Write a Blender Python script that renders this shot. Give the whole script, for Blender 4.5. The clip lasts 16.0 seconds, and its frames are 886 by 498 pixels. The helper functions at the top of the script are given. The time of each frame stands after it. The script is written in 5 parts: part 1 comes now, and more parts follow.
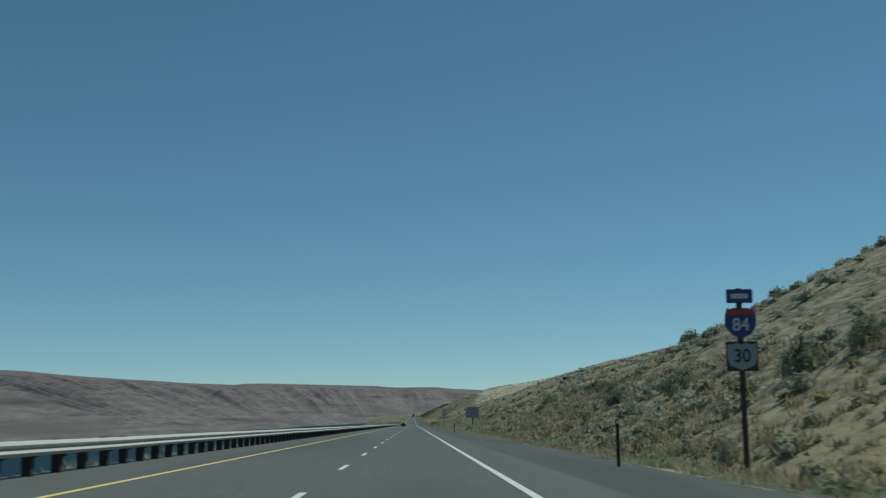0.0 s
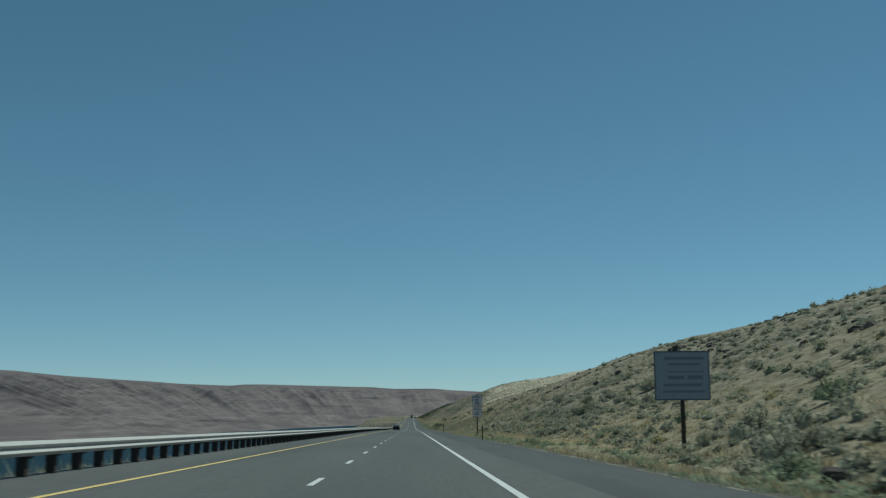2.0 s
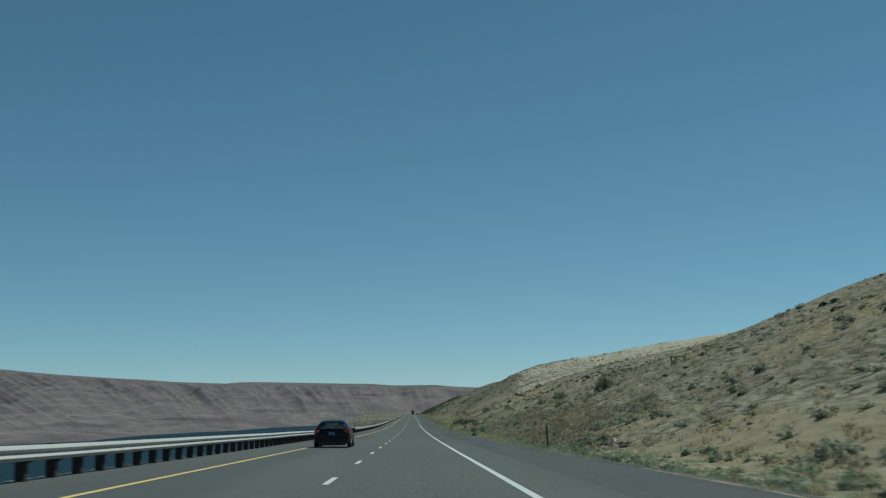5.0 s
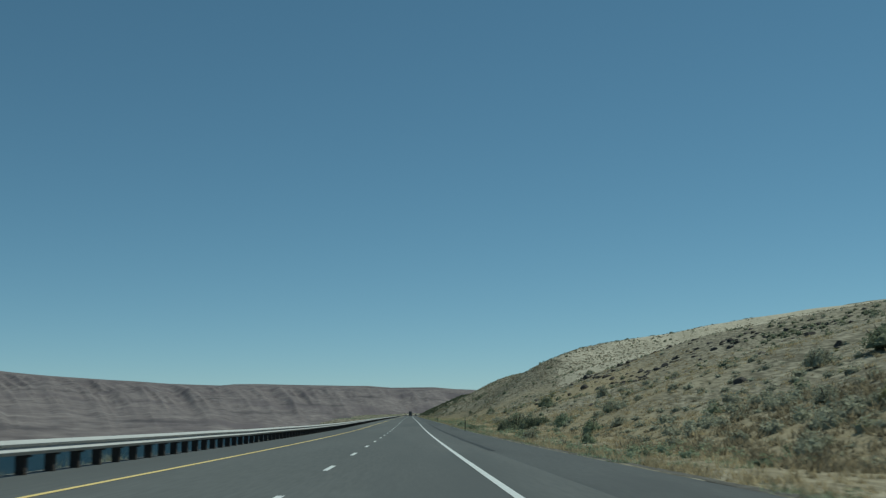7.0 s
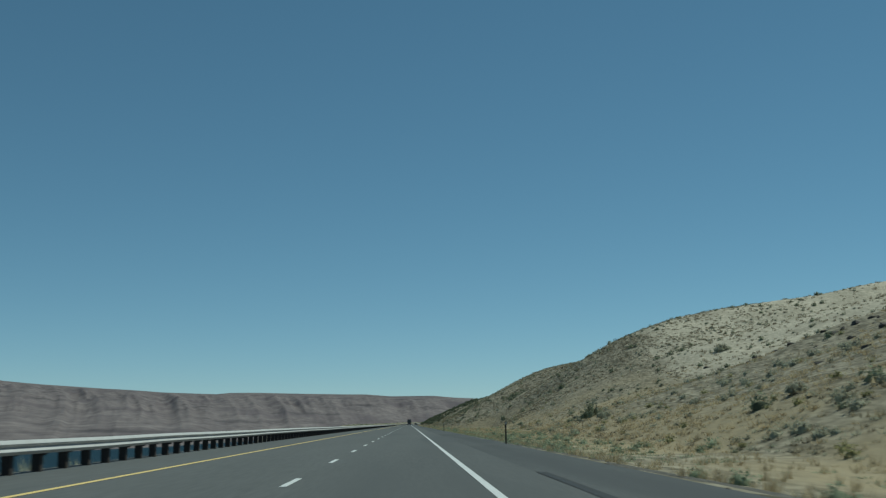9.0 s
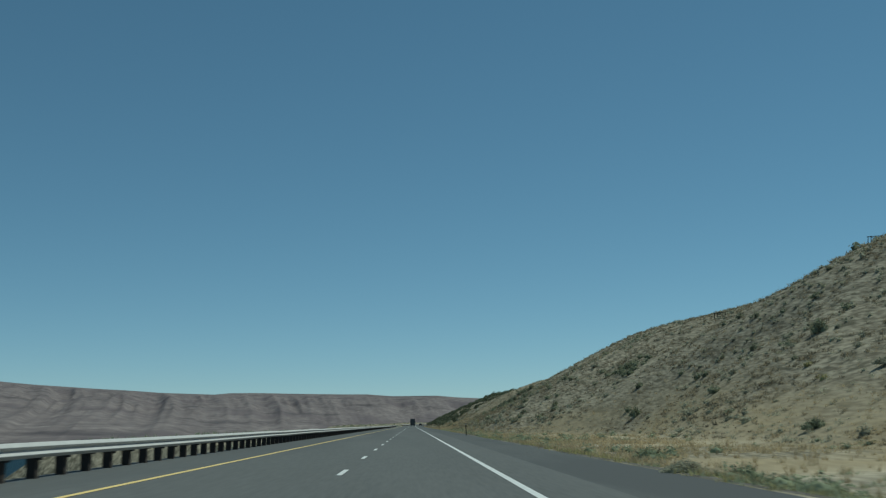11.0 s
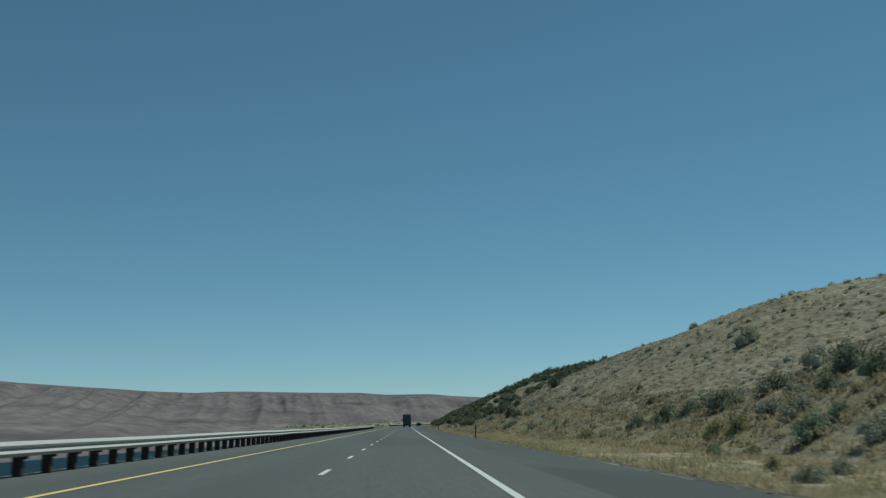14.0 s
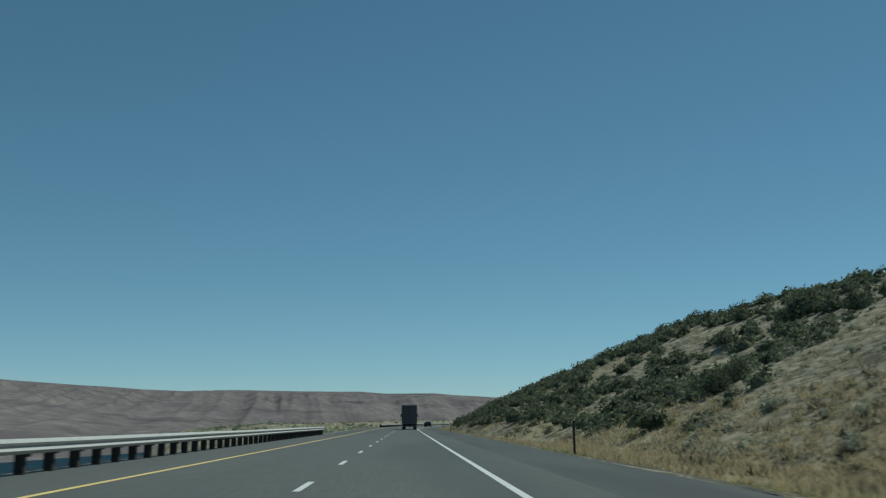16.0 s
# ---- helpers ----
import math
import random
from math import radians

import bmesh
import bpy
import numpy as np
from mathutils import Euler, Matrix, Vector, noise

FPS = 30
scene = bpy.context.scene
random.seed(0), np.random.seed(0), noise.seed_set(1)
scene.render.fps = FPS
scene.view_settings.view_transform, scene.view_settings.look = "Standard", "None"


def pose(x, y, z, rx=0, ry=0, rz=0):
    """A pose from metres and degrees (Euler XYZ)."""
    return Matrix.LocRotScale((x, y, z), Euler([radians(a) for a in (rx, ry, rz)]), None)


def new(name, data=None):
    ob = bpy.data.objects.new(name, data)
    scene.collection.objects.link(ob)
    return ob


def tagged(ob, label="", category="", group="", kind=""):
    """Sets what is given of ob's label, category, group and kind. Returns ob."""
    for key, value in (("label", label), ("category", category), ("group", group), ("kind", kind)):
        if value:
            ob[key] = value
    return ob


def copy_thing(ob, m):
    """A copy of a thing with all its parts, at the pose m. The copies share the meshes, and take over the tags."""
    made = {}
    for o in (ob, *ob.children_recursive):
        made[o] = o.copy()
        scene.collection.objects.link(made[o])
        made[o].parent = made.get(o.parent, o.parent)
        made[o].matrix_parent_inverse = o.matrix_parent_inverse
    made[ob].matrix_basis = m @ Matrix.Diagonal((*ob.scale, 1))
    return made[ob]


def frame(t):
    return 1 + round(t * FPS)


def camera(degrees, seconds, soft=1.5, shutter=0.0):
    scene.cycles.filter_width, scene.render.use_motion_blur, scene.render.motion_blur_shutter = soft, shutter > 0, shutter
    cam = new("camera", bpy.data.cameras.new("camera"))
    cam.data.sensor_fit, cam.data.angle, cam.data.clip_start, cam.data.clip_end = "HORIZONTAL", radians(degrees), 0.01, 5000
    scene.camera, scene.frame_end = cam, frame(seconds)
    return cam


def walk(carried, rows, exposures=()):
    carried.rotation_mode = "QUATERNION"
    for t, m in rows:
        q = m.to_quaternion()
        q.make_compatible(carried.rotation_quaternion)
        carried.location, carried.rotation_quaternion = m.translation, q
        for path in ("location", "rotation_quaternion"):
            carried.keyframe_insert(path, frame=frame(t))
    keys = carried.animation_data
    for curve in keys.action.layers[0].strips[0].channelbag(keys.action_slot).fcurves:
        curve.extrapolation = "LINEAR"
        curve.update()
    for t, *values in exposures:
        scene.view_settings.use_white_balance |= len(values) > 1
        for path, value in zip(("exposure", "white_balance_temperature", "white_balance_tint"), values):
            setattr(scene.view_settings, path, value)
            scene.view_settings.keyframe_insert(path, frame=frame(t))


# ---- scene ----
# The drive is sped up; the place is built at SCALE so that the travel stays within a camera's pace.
# All numbers below are true metres; the builders multiply them by SCALE.
SCALE = 0.42

# ---- camera: t, x, y, z, rx, ry, rz ----
PATH = [
    (0.0, -0.07, -29.17, 1.278, 98.407, 0.703, -1.496),
    (0.5, -0.13, 15.12, 1.028, 98.256, 0.802, -1.773),
    (1.0, 0.00, 59.32, 0.777, 98.454, 0.615, -1.901),
    (1.5, 0.16, 103.53, 0.528, 98.570, 0.547, -1.599),
    (2.0, 0.05, 147.85, 0.283, 98.522, 0.491, -1.578),
    (2.5, 0.07, 192.20, 0.035, 98.334, 0.654, -1.653),
    (3.0, -0.05, 236.66, -0.211, 98.548, 0.833, -1.698),
    (3.5, -0.07, 281.31, -0.461, 98.513, 0.835, -1.657),
    (4.0, -0.10, 325.96, -0.718, 98.478, 0.837, -1.616),
    (4.5, -0.12, 370.61, -1.006, 98.443, 0.839, -1.575),
    (5.0, -0.15, 415.26, -1.330, 98.408, 0.841, -1.534),
    (5.5, -0.17, 459.91, -1.686, 98.373, 0.843, -1.493),
    (6.0, -0.20, 504.46, -2.000, 98.428, 0.625, -1.912),
    (6.5, 0.09, 548.95, -2.247, 98.471, 0.921, -2.058),
    (7.0, 0.16, 593.26, -2.414, 98.573, 0.664, -1.642),
    (7.5, 0.24, 637.62, -2.496, 98.745, 0.822, -1.582),
    (8.0, 0.21, 681.81, -2.466, 98.805, 0.629, -1.905),
    (8.5, 0.55, 726.10, -2.333, 99.032, 0.636, -1.708),
    (9.0, 0.40, 770.50, -2.093, 99.040, 0.659, -1.678),
    (9.5, 0.25, 814.91, -1.843, 99.047, 0.683, -1.648),
    (10.0, 0.10, 859.32, -1.602, 99.054, 0.706, -1.619),
    (10.5, -0.06, 903.73, -1.370, 99.061, 0.729, -1.589),
    (11.0, -0.21, 948.13, -1.142, 99.069, 0.752, -1.560),
    (11.5, -0.22, 992.71, -0.917, 99.011, 0.655, -1.669),
    (12.0, -0.16, 1037.38, -0.695, 99.089, 0.790, -1.958),
    (12.5, 0.08, 1082.02, -0.477, 99.032, 0.499, -1.711),
    (13.0, 0.01, 1126.79, -0.255, 99.084, 0.715, -1.711),
    (13.5, -0.06, 1171.62, -0.036, 99.140, 0.657, -1.628),
    (14.0, 0.06, 1216.40, 0.176, 99.055, 0.671, -1.847),
    (14.5, 0.07, 1261.03, 0.384, 99.005, 0.754, -1.413),
    (15.0, -0.18, 1305.48, 0.593, 99.065, 0.628, -1.329),
    (15.5, -0.27, 1349.73, 0.805, 99.108, 0.736, -1.971),
    (16.0, -0.03, 1393.79, 1.023, 99.058, 0.443, -1.789),
]
cam = camera(42.7, 16.0, soft=1.3, shutter=0.09)
walk(cam, [(t, pose(x * SCALE, y * SCALE, z * SCALE, rx, ry, rz)) for t, x, y, z, rx, ry, rz in PATH],
     exposures=[(0.0, 0.0, 6050, -9.0), (16.0, 0.0, 6050, -9.0)])

# ---- light: clear sky, high sun ahead and to the right ----
SUN_UP, SUN_TURN = 58.0, 62.0
world = bpy.data.worlds.new("sky")
scene.world = world
world.use_nodes = True
wn = world.node_tree.nodes
sky = wn.new("ShaderNodeTexSky")
sky.sky_type = "NISHITA"
sky.sun_disc = False
sky.sun_elevation, sky.sun_rotation = radians(SUN_UP), radians(SUN_TURN)
sky.altitude, sky.air_density, sky.dust_density, sky.ozone_density = 100.0, 0.6, 0.0, 3.4
deeper = wn.new("ShaderNodeHueSaturation")
deeper.inputs["Saturation"].default_value = 1.07
deeper.inputs["Hue"].default_value = 0.4835
even_out = wn.new("ShaderNodeGamma")
even_out.inputs["Gamma"].default_value = 0.85
world.node_tree.links.new(sky.outputs[0], even_out.inputs["Color"])
world.node_tree.links.new(even_out.outputs[0], deeper.inputs["Color"])
wn["Background"].inputs["Strength"].default_value = 0.0905
world.node_tree.links.new(deeper.outputs[0], wn["Background"].inputs[0])
sun_data = bpy.data.lights.new("sun", "SUN")
sun_data.energy, sun_data.angle, sun_data.color = 2.7, radians(0.53), (1.0, 0.945, 0.855)
sun = new("sun", sun_data)
ce = math.cos(radians(SUN_UP))
sun_from = Vector((math.sin(radians(SUN_TURN)) * ce, math.cos(radians(SUN_TURN)) * ce, math.sin(radians(SUN_UP))))
sun.rotation_euler = (-sun_from).to_track_quat("-Z", "Y").to_euler()


# ---- materials ----
def material(name, dark, light, size=1.0, rough=0.85, metal=0.0, bump=0.0, fine=8.0, stretch=(1, 1, 1), spread=0.25,
             third=None, third_size=20.0, third_cut=0.55, place="object", island=0.0, gloss=0.5, coat=0.0, leaf=0.0, pale=None, straw=None, ledges=None):
    """A surface whose colour wanders between dark and light at two scales, with a third colour in patches."""
    m = bpy.data.materials.new(name)
    m.use_nodes = True
    nodes, links = m.node_tree.nodes, m.node_tree.links
    b = nodes["Principled BSDF"]
    b.inputs["Roughness"].default_value = rough
    b.inputs["Metallic"].default_value = metal
    b.inputs["Specular IOR Level"].default_value = gloss
    b.inputs["Coat Weight"].default_value = coat
    b.inputs["Coat Roughness"].default_value = 0.05
    if place == "object":
        source = nodes.new("ShaderNodeTexCoord").outputs["Object"]
    else:
        source = nodes.new("ShaderNodeNewGeometry").outputs["Position"]
    mapping = nodes.new("ShaderNodeMapping")
    mapping.inputs["Scale"].default_value = [s / SCALE for s in stretch]
    links.new(source, mapping.inputs["Vector"])

    def noise_at(scale, detail):
        n = nodes.new("ShaderNodeTexNoise")
        n.inputs["Scale"].default_value, n.inputs["Detail"].default_value = scale, detail
        links.new(mapping.outputs[0], n.inputs["Vector"])
        return n.outputs["Fac"]

    coarse, grain = noise_at(1.0 / size, 4), noise_at(fine / size, 5)
    both = nodes.new("ShaderNodeMath")
    both.operation = "MULTIPLY_ADD"
    links.new(grain, both.inputs[0])
    both.inputs[1].default_value = 0.6
    half = nodes.new("ShaderNodeMath")
    half.operation = "MULTIPLY"
    half.inputs[1].default_value = 0.4
    links.new(coarse, half.inputs[0])
    links.new(half.outputs[0], both.inputs[2])
    value = both.outputs[0]
    if island:
        geo = nodes.new("ShaderNodeNewGeometry")
        add = nodes.new("ShaderNodeMath")
        add.operation = "MULTIPLY_ADD"
        links.new(geo.outputs["Random Per Island"], add.inputs[0])
        add.inputs[1].default_value = island
        links.new(value, add.inputs[2])
        shift = nodes.new("ShaderNodeMath")
        shift.operation = "SUBTRACT"
        shift.inputs[1].default_value = island / 2
        links.new(add.outputs[0], shift.inputs[0])
        value = shift.outputs[0]
    ramp = nodes.new("ShaderNodeValToRGB")
    ramp.color_ramp.elements[0].position, ramp.color_ramp.elements[1].position = 0.5 - spread, 0.5 + spread
    ramp.color_ramp.elements[0].color, ramp.color_ramp.elements[1].color = (*dark, 1), (*light, 1)
    links.new(value, ramp.inputs[0])
    colour = ramp.outputs[0]
    if third:
        cut = nodes.new("ShaderNodeValToRGB")
        cut.color_ramp.elements[0].position, cut.color_ramp.elements[1].position = third_cut - 0.06, third_cut + 0.06
        links.new(noise_at(1.0 / third_size, 6), cut.inputs[0])
        mix = nodes.new("ShaderNodeMixRGB")
        links.new(cut.outputs[0], mix.inputs[0])
        links.new(colour, mix.inputs[1])
        mix.inputs[2].default_value = (*third, 1)
        colour = mix.outputs[0]
    for patch, tint in (("straw", straw), ("pale", pale)):
        # golden grass and pale ground, bare or painted as sunlit, where the mesh says so, broken up by the grain
        if tint:
            att = nodes.new("ShaderNodeAttribute")
            att.attribute_name = patch
            ragged = nodes.new("ShaderNodeMath")
            ragged.operation, ragged.use_clamp = "MULTIPLY_ADD", True
            links.new(value, ragged.inputs[0])
            ragged.inputs[1].default_value = 3.0
            ragged.inputs[2].default_value = -1.5
            both_ = nodes.new("ShaderNodeMath")
            both_.operation, both_.use_clamp = "ADD", True
            near = nodes.new("ShaderNodeMath")
            near.operation = "MULTIPLY"
            links.new(att.outputs["Fac"], near.inputs[0])
            links.new(ragged.outputs[0], near.inputs[1])
            weaker = nodes.new("ShaderNodeMath")
            weaker.operation = "MULTIPLY"
            weaker.inputs[1].default_value = 0.8
            links.new(att.outputs["Fac"], weaker.inputs[0])
            links.new(weaker.outputs[0], both_.inputs[0])
            links.new(near.outputs[0], both_.inputs[1])
            mix = nodes.new("ShaderNodeMixRGB")
            links.new(both_.outputs[0], mix.inputs[0])
            links.new(colour, mix.inputs[1])
            mix.inputs[2].default_value = (*tint, 1)
            colour = mix.outputs[0]
    if ledges:
        # broken level bands of darker rock, and bare runs below them
        tint, thick, along = ledges
        flat = nodes.new("ShaderNodeMapping")
        flat.inputs["Scale"].default_value = [1 / (along * SCALE), 0.35 / (along * SCALE), 1 / (thick * SCALE)]
        links.new(source, flat.inputs["Vector"])
        bands = nodes.new("ShaderNodeTexNoise")
        bands.inputs["Scale"].default_value, bands.inputs["Detail"].default_value, bands.inputs["Roughness"].default_value = 1.0, 5, 0.65
        links.new(flat.outputs[0], bands.inputs["Vector"])
        cut = nodes.new("ShaderNodeValToRGB")
        cut.color_ramp.elements[0].position, cut.color_ramp.elements[1].position = 0.53, 0.66
        cut.color_ramp.elements[1].color = (0.75, 0.75, 0.75, 1)
        links.new(bands.outputs["Fac"], cut.inputs[0])
        mix = nodes.new("ShaderNodeMixRGB")
        links.new(cut.outputs[0], mix.inputs[0])
        links.new(colour, mix.inputs[1])
        mix.inputs[2].default_value = (*tint, 1)
        colour = mix.outputs[0]
    links.new(colour, b.inputs["Base Color"])
    if bump:
        bm_node = nodes.new("ShaderNodeBump")
        bm_node.inputs["Distance"].default_value = bump * SCALE
        bm_node.inputs["Strength"].default_value = 0.8
        links.new(value, bm_node.inputs["Height"])
        links.new(bm_node.outputs[0], b.inputs["Normal"])
    if leaf:
        thin, blend = nodes.new("ShaderNodeBsdfTranslucent"), nodes.new("ShaderNodeMixShader")
        blend.inputs[0].default_value = leaf
        links.new(colour, thin.inputs["Color"])
        links.new(b.outputs[0], blend.inputs[1])
        links.new(thin.outputs[0], blend.inputs[2])
        links.new(blend.outputs[0], nodes["Material Output"].inputs["Surface"])
    return m


ASPHALT = material("asphalt", (0.094, 0.097, 0.094), (0.148, 0.152, 0.146), size=2.2, fine=25, stretch=(1, 0.06, 1), rough=0.9,
                   bump=0.004, third=(0.10, 0.104, 0.102), third_size=5.0, place="world", gloss=0.3)
SHOULDER = material("shoulder_asphalt", (0.076, 0.079, 0.078), (0.122, 0.126, 0.123), size=1.6, fine=20, stretch=(1, 0.1, 1), rough=0.92,
                    bump=0.006, third=(0.082, 0.085, 0.085), third_size=3.0, place="world", gloss=0.3)
GRAVEL = material("dark_gravel", (0.07, 0.066, 0.058), (0.19, 0.175, 0.15), size=0.5, fine=5, rough=0.95, bump=0.02, stretch=(1, 0.3, 1), spread=0.16, place="world", gloss=0.1)
TAR = material("tar", (0.035, 0.036, 0.038), (0.06, 0.062, 0.064), size=0.8, rough=0.8, place="world", gloss=0.3)
WHITE_PAINT = material("white_road_paint", (0.55, 0.56, 0.55), (0.82, 0.82, 0.8), size=0.4, fine=10, rough=0.7, place="world")
YELLOW_PAINT = material("yellow_road_paint", (0.76, 0.55, 0.18), (0.95, 0.71, 0.28), size=0.5, fine=10, rough=0.7, place="world")
EARTH = material("dry_grass_hillside", (0.15, 0.129, 0.09), (0.425, 0.375, 0.277), size=1.6, fine=4, rough=0.95, bump=0.05, stretch=(1, 0.25, 1),
                 third=(0.135, 0.122, 0.086), third_size=0.7, third_cut=0.585, place="world", spread=0.13, gloss=0.1, pale=(0.62, 0.555, 0.43), straw=(0.375, 0.305, 0.19))
# the mauve in these browns is distance haze mixed into the base colour
FAR_EARTH = material("far_slopes_hazed", (0.12, 0.10, 0.102), (0.26, 0.224, 0.214), size=60.0, fine=4, rough=0.95, stretch=(1, 0.25, 1), bump=4.0,
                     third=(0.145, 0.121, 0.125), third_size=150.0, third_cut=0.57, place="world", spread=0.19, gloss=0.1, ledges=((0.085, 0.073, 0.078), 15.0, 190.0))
WATER = material("river_water", (0.006, 0.022, 0.032), (0.012, 0.034, 0.046), size=6.0, fine=6, rough=0.5, bump=1.2, place="world", gloss=0.12)
SAGE = material("sage_leaves", (0.235, 0.232, 0.175), (0.53, 0.525, 0.395), size=0.9, fine=5, rough=0.9, place="world", bump=0.05, spread=0.16, island=0.35, gloss=0.2, leaf=0.45)
GREENBUSH = material("green_leaves", (0.13, 0.145, 0.095), (0.345, 0.37, 0.25), size=0.9, fine=5, rough=0.9, place="world", bump=0.05, spread=0.16, island=0.35, gloss=0.2, leaf=0.45)
VERGE = material("verge_leaves", (0.17, 0.195, 0.125), (0.42, 0.475, 0.325), size=0.9, fine=5, rough=0.9, place="world", bump=0.05, spread=0.16, island=0.35, gloss=0.2, leaf=0.45)
STRAW = material("straw_blades", (0.31, 0.245, 0.145), (0.56, 0.47, 0.305), size=4.0, rough=0.9, place="world", island=0.5, gloss=0.2, leaf=0.45)
OLIVE = material("olive_leaves", (0.20, 0.19, 0.09), (0.46, 0.43, 0.22), size=0.9, fine=5, rough=0.9, place="world", bump=0.05, spread=0.16, island=0.35, gloss=0.2, leaf=0.45)
DRY_LEAF = material("dried_brush", (0.15, 0.132, 0.092), (0.36, 0.315, 0.225), size=0.9, fine=5, rough=0.9, place="world", bump=0.05, spread=0.16, island=0.4, gloss=0.15, leaf=0.4)
DARKBUSH = material("dark_shrub_leaves", (0.075, 0.088, 0.055), (0.225, 0.25, 0.16), size=0.9, fine=5, rough=0.9, place="world", bump=0.05, spread=0.16, island=0.35, gloss=0.2, leaf=0.4)
BROWN = material("brown_brush", (0.165, 0.14, 0.095), (0.37, 0.315, 0.215), size=0.9, fine=5, rough=0.9, place="world", bump=0.05, spread=0.16, island=0.4, gloss=0.15, leaf=0.4)
STEM = material("bush_stems", (0.06, 0.048, 0.035), (0.14, 0.11, 0.08), size=0.3, rough=0.9)
BASALT = material("basalt", (0.03, 0.026, 0.023), (0.11, 0.09, 0.075), size=0.8, rough=0.9, bump=0.06, place="world", island=0.3)
PALE_ROCK = material("pale_concrete_rubble", (0.4, 0.4, 0.38), (0.65, 0.64, 0.6), size=0.4, rough=0.9, bump=0.02)
GALV = material("galvanized_steel", (0.43, 0.43, 0.425), (0.57, 0.57, 0.565), size=0.7, fine=6, rough=0.9, metal=0.0, gloss=0.0, place="world")
TIMBER = material("creosoted_timber", (0.018, 0.014, 0.012), (0.06, 0.046, 0.038), size=0.3, fine=6, stretch=(3, 3, 0.5), rough=0.9, bump=0.01)
SIGN_POST = material("weathered_sign_post", (0.03, 0.026, 0.02), (0.075, 0.06, 0.045), size=0.3, fine=6, stretch=(3, 3, 0.4), rough=0.9, bump=0.008)
SIGN_WHITE = material("sign_white_sheeting", (0.5, 0.49, 0.52), (0.62, 0.61, 0.64), size=0.6, rough=0.5)
SIGN_BLACK = material("sign_black", (0.012, 0.012, 0.014), (0.03, 0.03, 0.032), size=0.5, rough=0.5)
SIGN_BLUE = material("sign_blue", (0.015, 0.04, 0.16), (0.03, 0.07, 0.24), size=0.5, rough=0.45)
SIGN_RED = material("sign_red", (0.28, 0.025, 0.03), (0.42, 0.05, 0.05), size=0.5, rough=0.45)
SIGN_GREY = material("weathered_blue_panel", (0.23, 0.27, 0.325), (0.31, 0.35, 0.41), size=0.8, rough=0.6)
SIGN_FAINT = material("washed_out_panel_lettering", (0.13, 0.155, 0.19), (0.2, 0.23, 0.27), size=0.12, rough=0.6)
SIGN_LINE = material("faded_panel_lettering", (0.07, 0.09, 0.12), (0.11, 0.13, 0.16), size=0.4, rough=0.6)
DELINEATOR = material("dark_delineator", (0.02, 0.018, 0.014), (0.05, 0.042, 0.032), size=0.3, rough=0.8)
REFLECT = material("white_reflector", (0.55, 0.56, 0.56), (0.72, 0.72, 0.72), size=0.1, rough=0.35)
CAR_PAINT = material("black_car_paint", (0.003, 0.0035, 0.004), (0.006, 0.007, 0.008), size=1.0, rough=0.25, gloss=0.2, coat=0.2)
CAR_TRIM = material("black_plastic", (0.01, 0.01, 0.011), (0.022, 0.022, 0.024), size=0.2, rough=0.6, bump=0.001)
TYRE = material("tyre_rubber", (0.012, 0.012, 0.013), (0.03, 0.03, 0.03), size=0.2, rough=0.85, bump=0.004)
RIM = material("alloy_rim", (0.68, 0.69, 0.7), (0.8, 0.81, 0.82), size=0.2, rough=0.3, metal=0.3)
GLASS = material("tinted_glass", (0.012, 0.016, 0.018), (0.02, 0.025, 0.027), size=0.5, rough=0.06, gloss=0.8, coat=0.5)
# opaque glass; the lighter blotches paint in light seen through the window
REAR_GLASS = material("rear_glass_light_patches", (0.008, 0.01, 0.01), (0.06, 0.078, 0.074), size=0.28, fine=3, rough=0.08, gloss=0.5, spread=0.1)
RED_LENS = material("red_lamp_lens", (0.10, 0.006, 0.006), (0.62, 0.035, 0.02), size=0.12, rough=0.15, coat=0.6)
CLEAR_LENS = material("clear_lamp_lens", (0.5, 0.5, 0.5), (0.7, 0.7, 0.68), size=0.06, rough=0.15)
PLATE = material("number_plate", (0.14, 0.18, 0.26), (0.22, 0.27, 0.36), size=0.1, rough=0.45)
PLATE_BAR = material("plate_bar", (0.05, 0.06, 0.09), (0.08, 0.09, 0.13), size=0.1, rough=0.5)
TRAILER = material("dirty_grey_trailer", (0.055, 0.06, 0.062), (0.10, 0.105, 0.107), size=1.4, fine=5, stretch=(1, 1, 0.5), rough=0.6)
TRAILER_EDGE = material("trailer_frame_steel", (0.10, 0.105, 0.11), (0.17, 0.175, 0.18), size=0.5, rough=0.5, metal=0.4)
CAB = material("dark_cab_paint", (0.03, 0.035, 0.045), (0.05, 0.055, 0.065), size=1.0, rough=0.35, coat=0.4)


# ---- mesh helpers ----
def mesh_object(name, verts, faces, mat, parent=None, label="", smooth=False):
    """One mesh object from arrays in true metres; faces all of one size, or a list."""
    me = bpy.data.meshes.new(name)
    verts = np.asarray(verts, dtype=np.float32) * SCALE
    faces = np.asarray(faces, dtype=np.int32)
    k = faces.shape[1]
    me.vertices.add(len(verts))
    me.vertices.foreach_set("co", verts.ravel())
    me.loops.add(faces.size)
    me.loops.foreach_set("vertex_index", faces.ravel())
    me.polygons.add(len(faces))
    me.polygons.foreach_set("loop_start", np.arange(0, faces.size, k, dtype=np.int32))
    me.polygons.foreach_set("loop_total", np.full(len(faces), k, dtype=np.int32))
    me.polygons.foreach_set("use_smooth", np.full(len(faces), smooth, dtype=bool))
    me.update(calc_edges=True)
    me.validate()
    me.materials.append(mat)
    ob = new(name, me)
    ob.parent = parent
    if label:
        tagged(ob, label)
    return ob


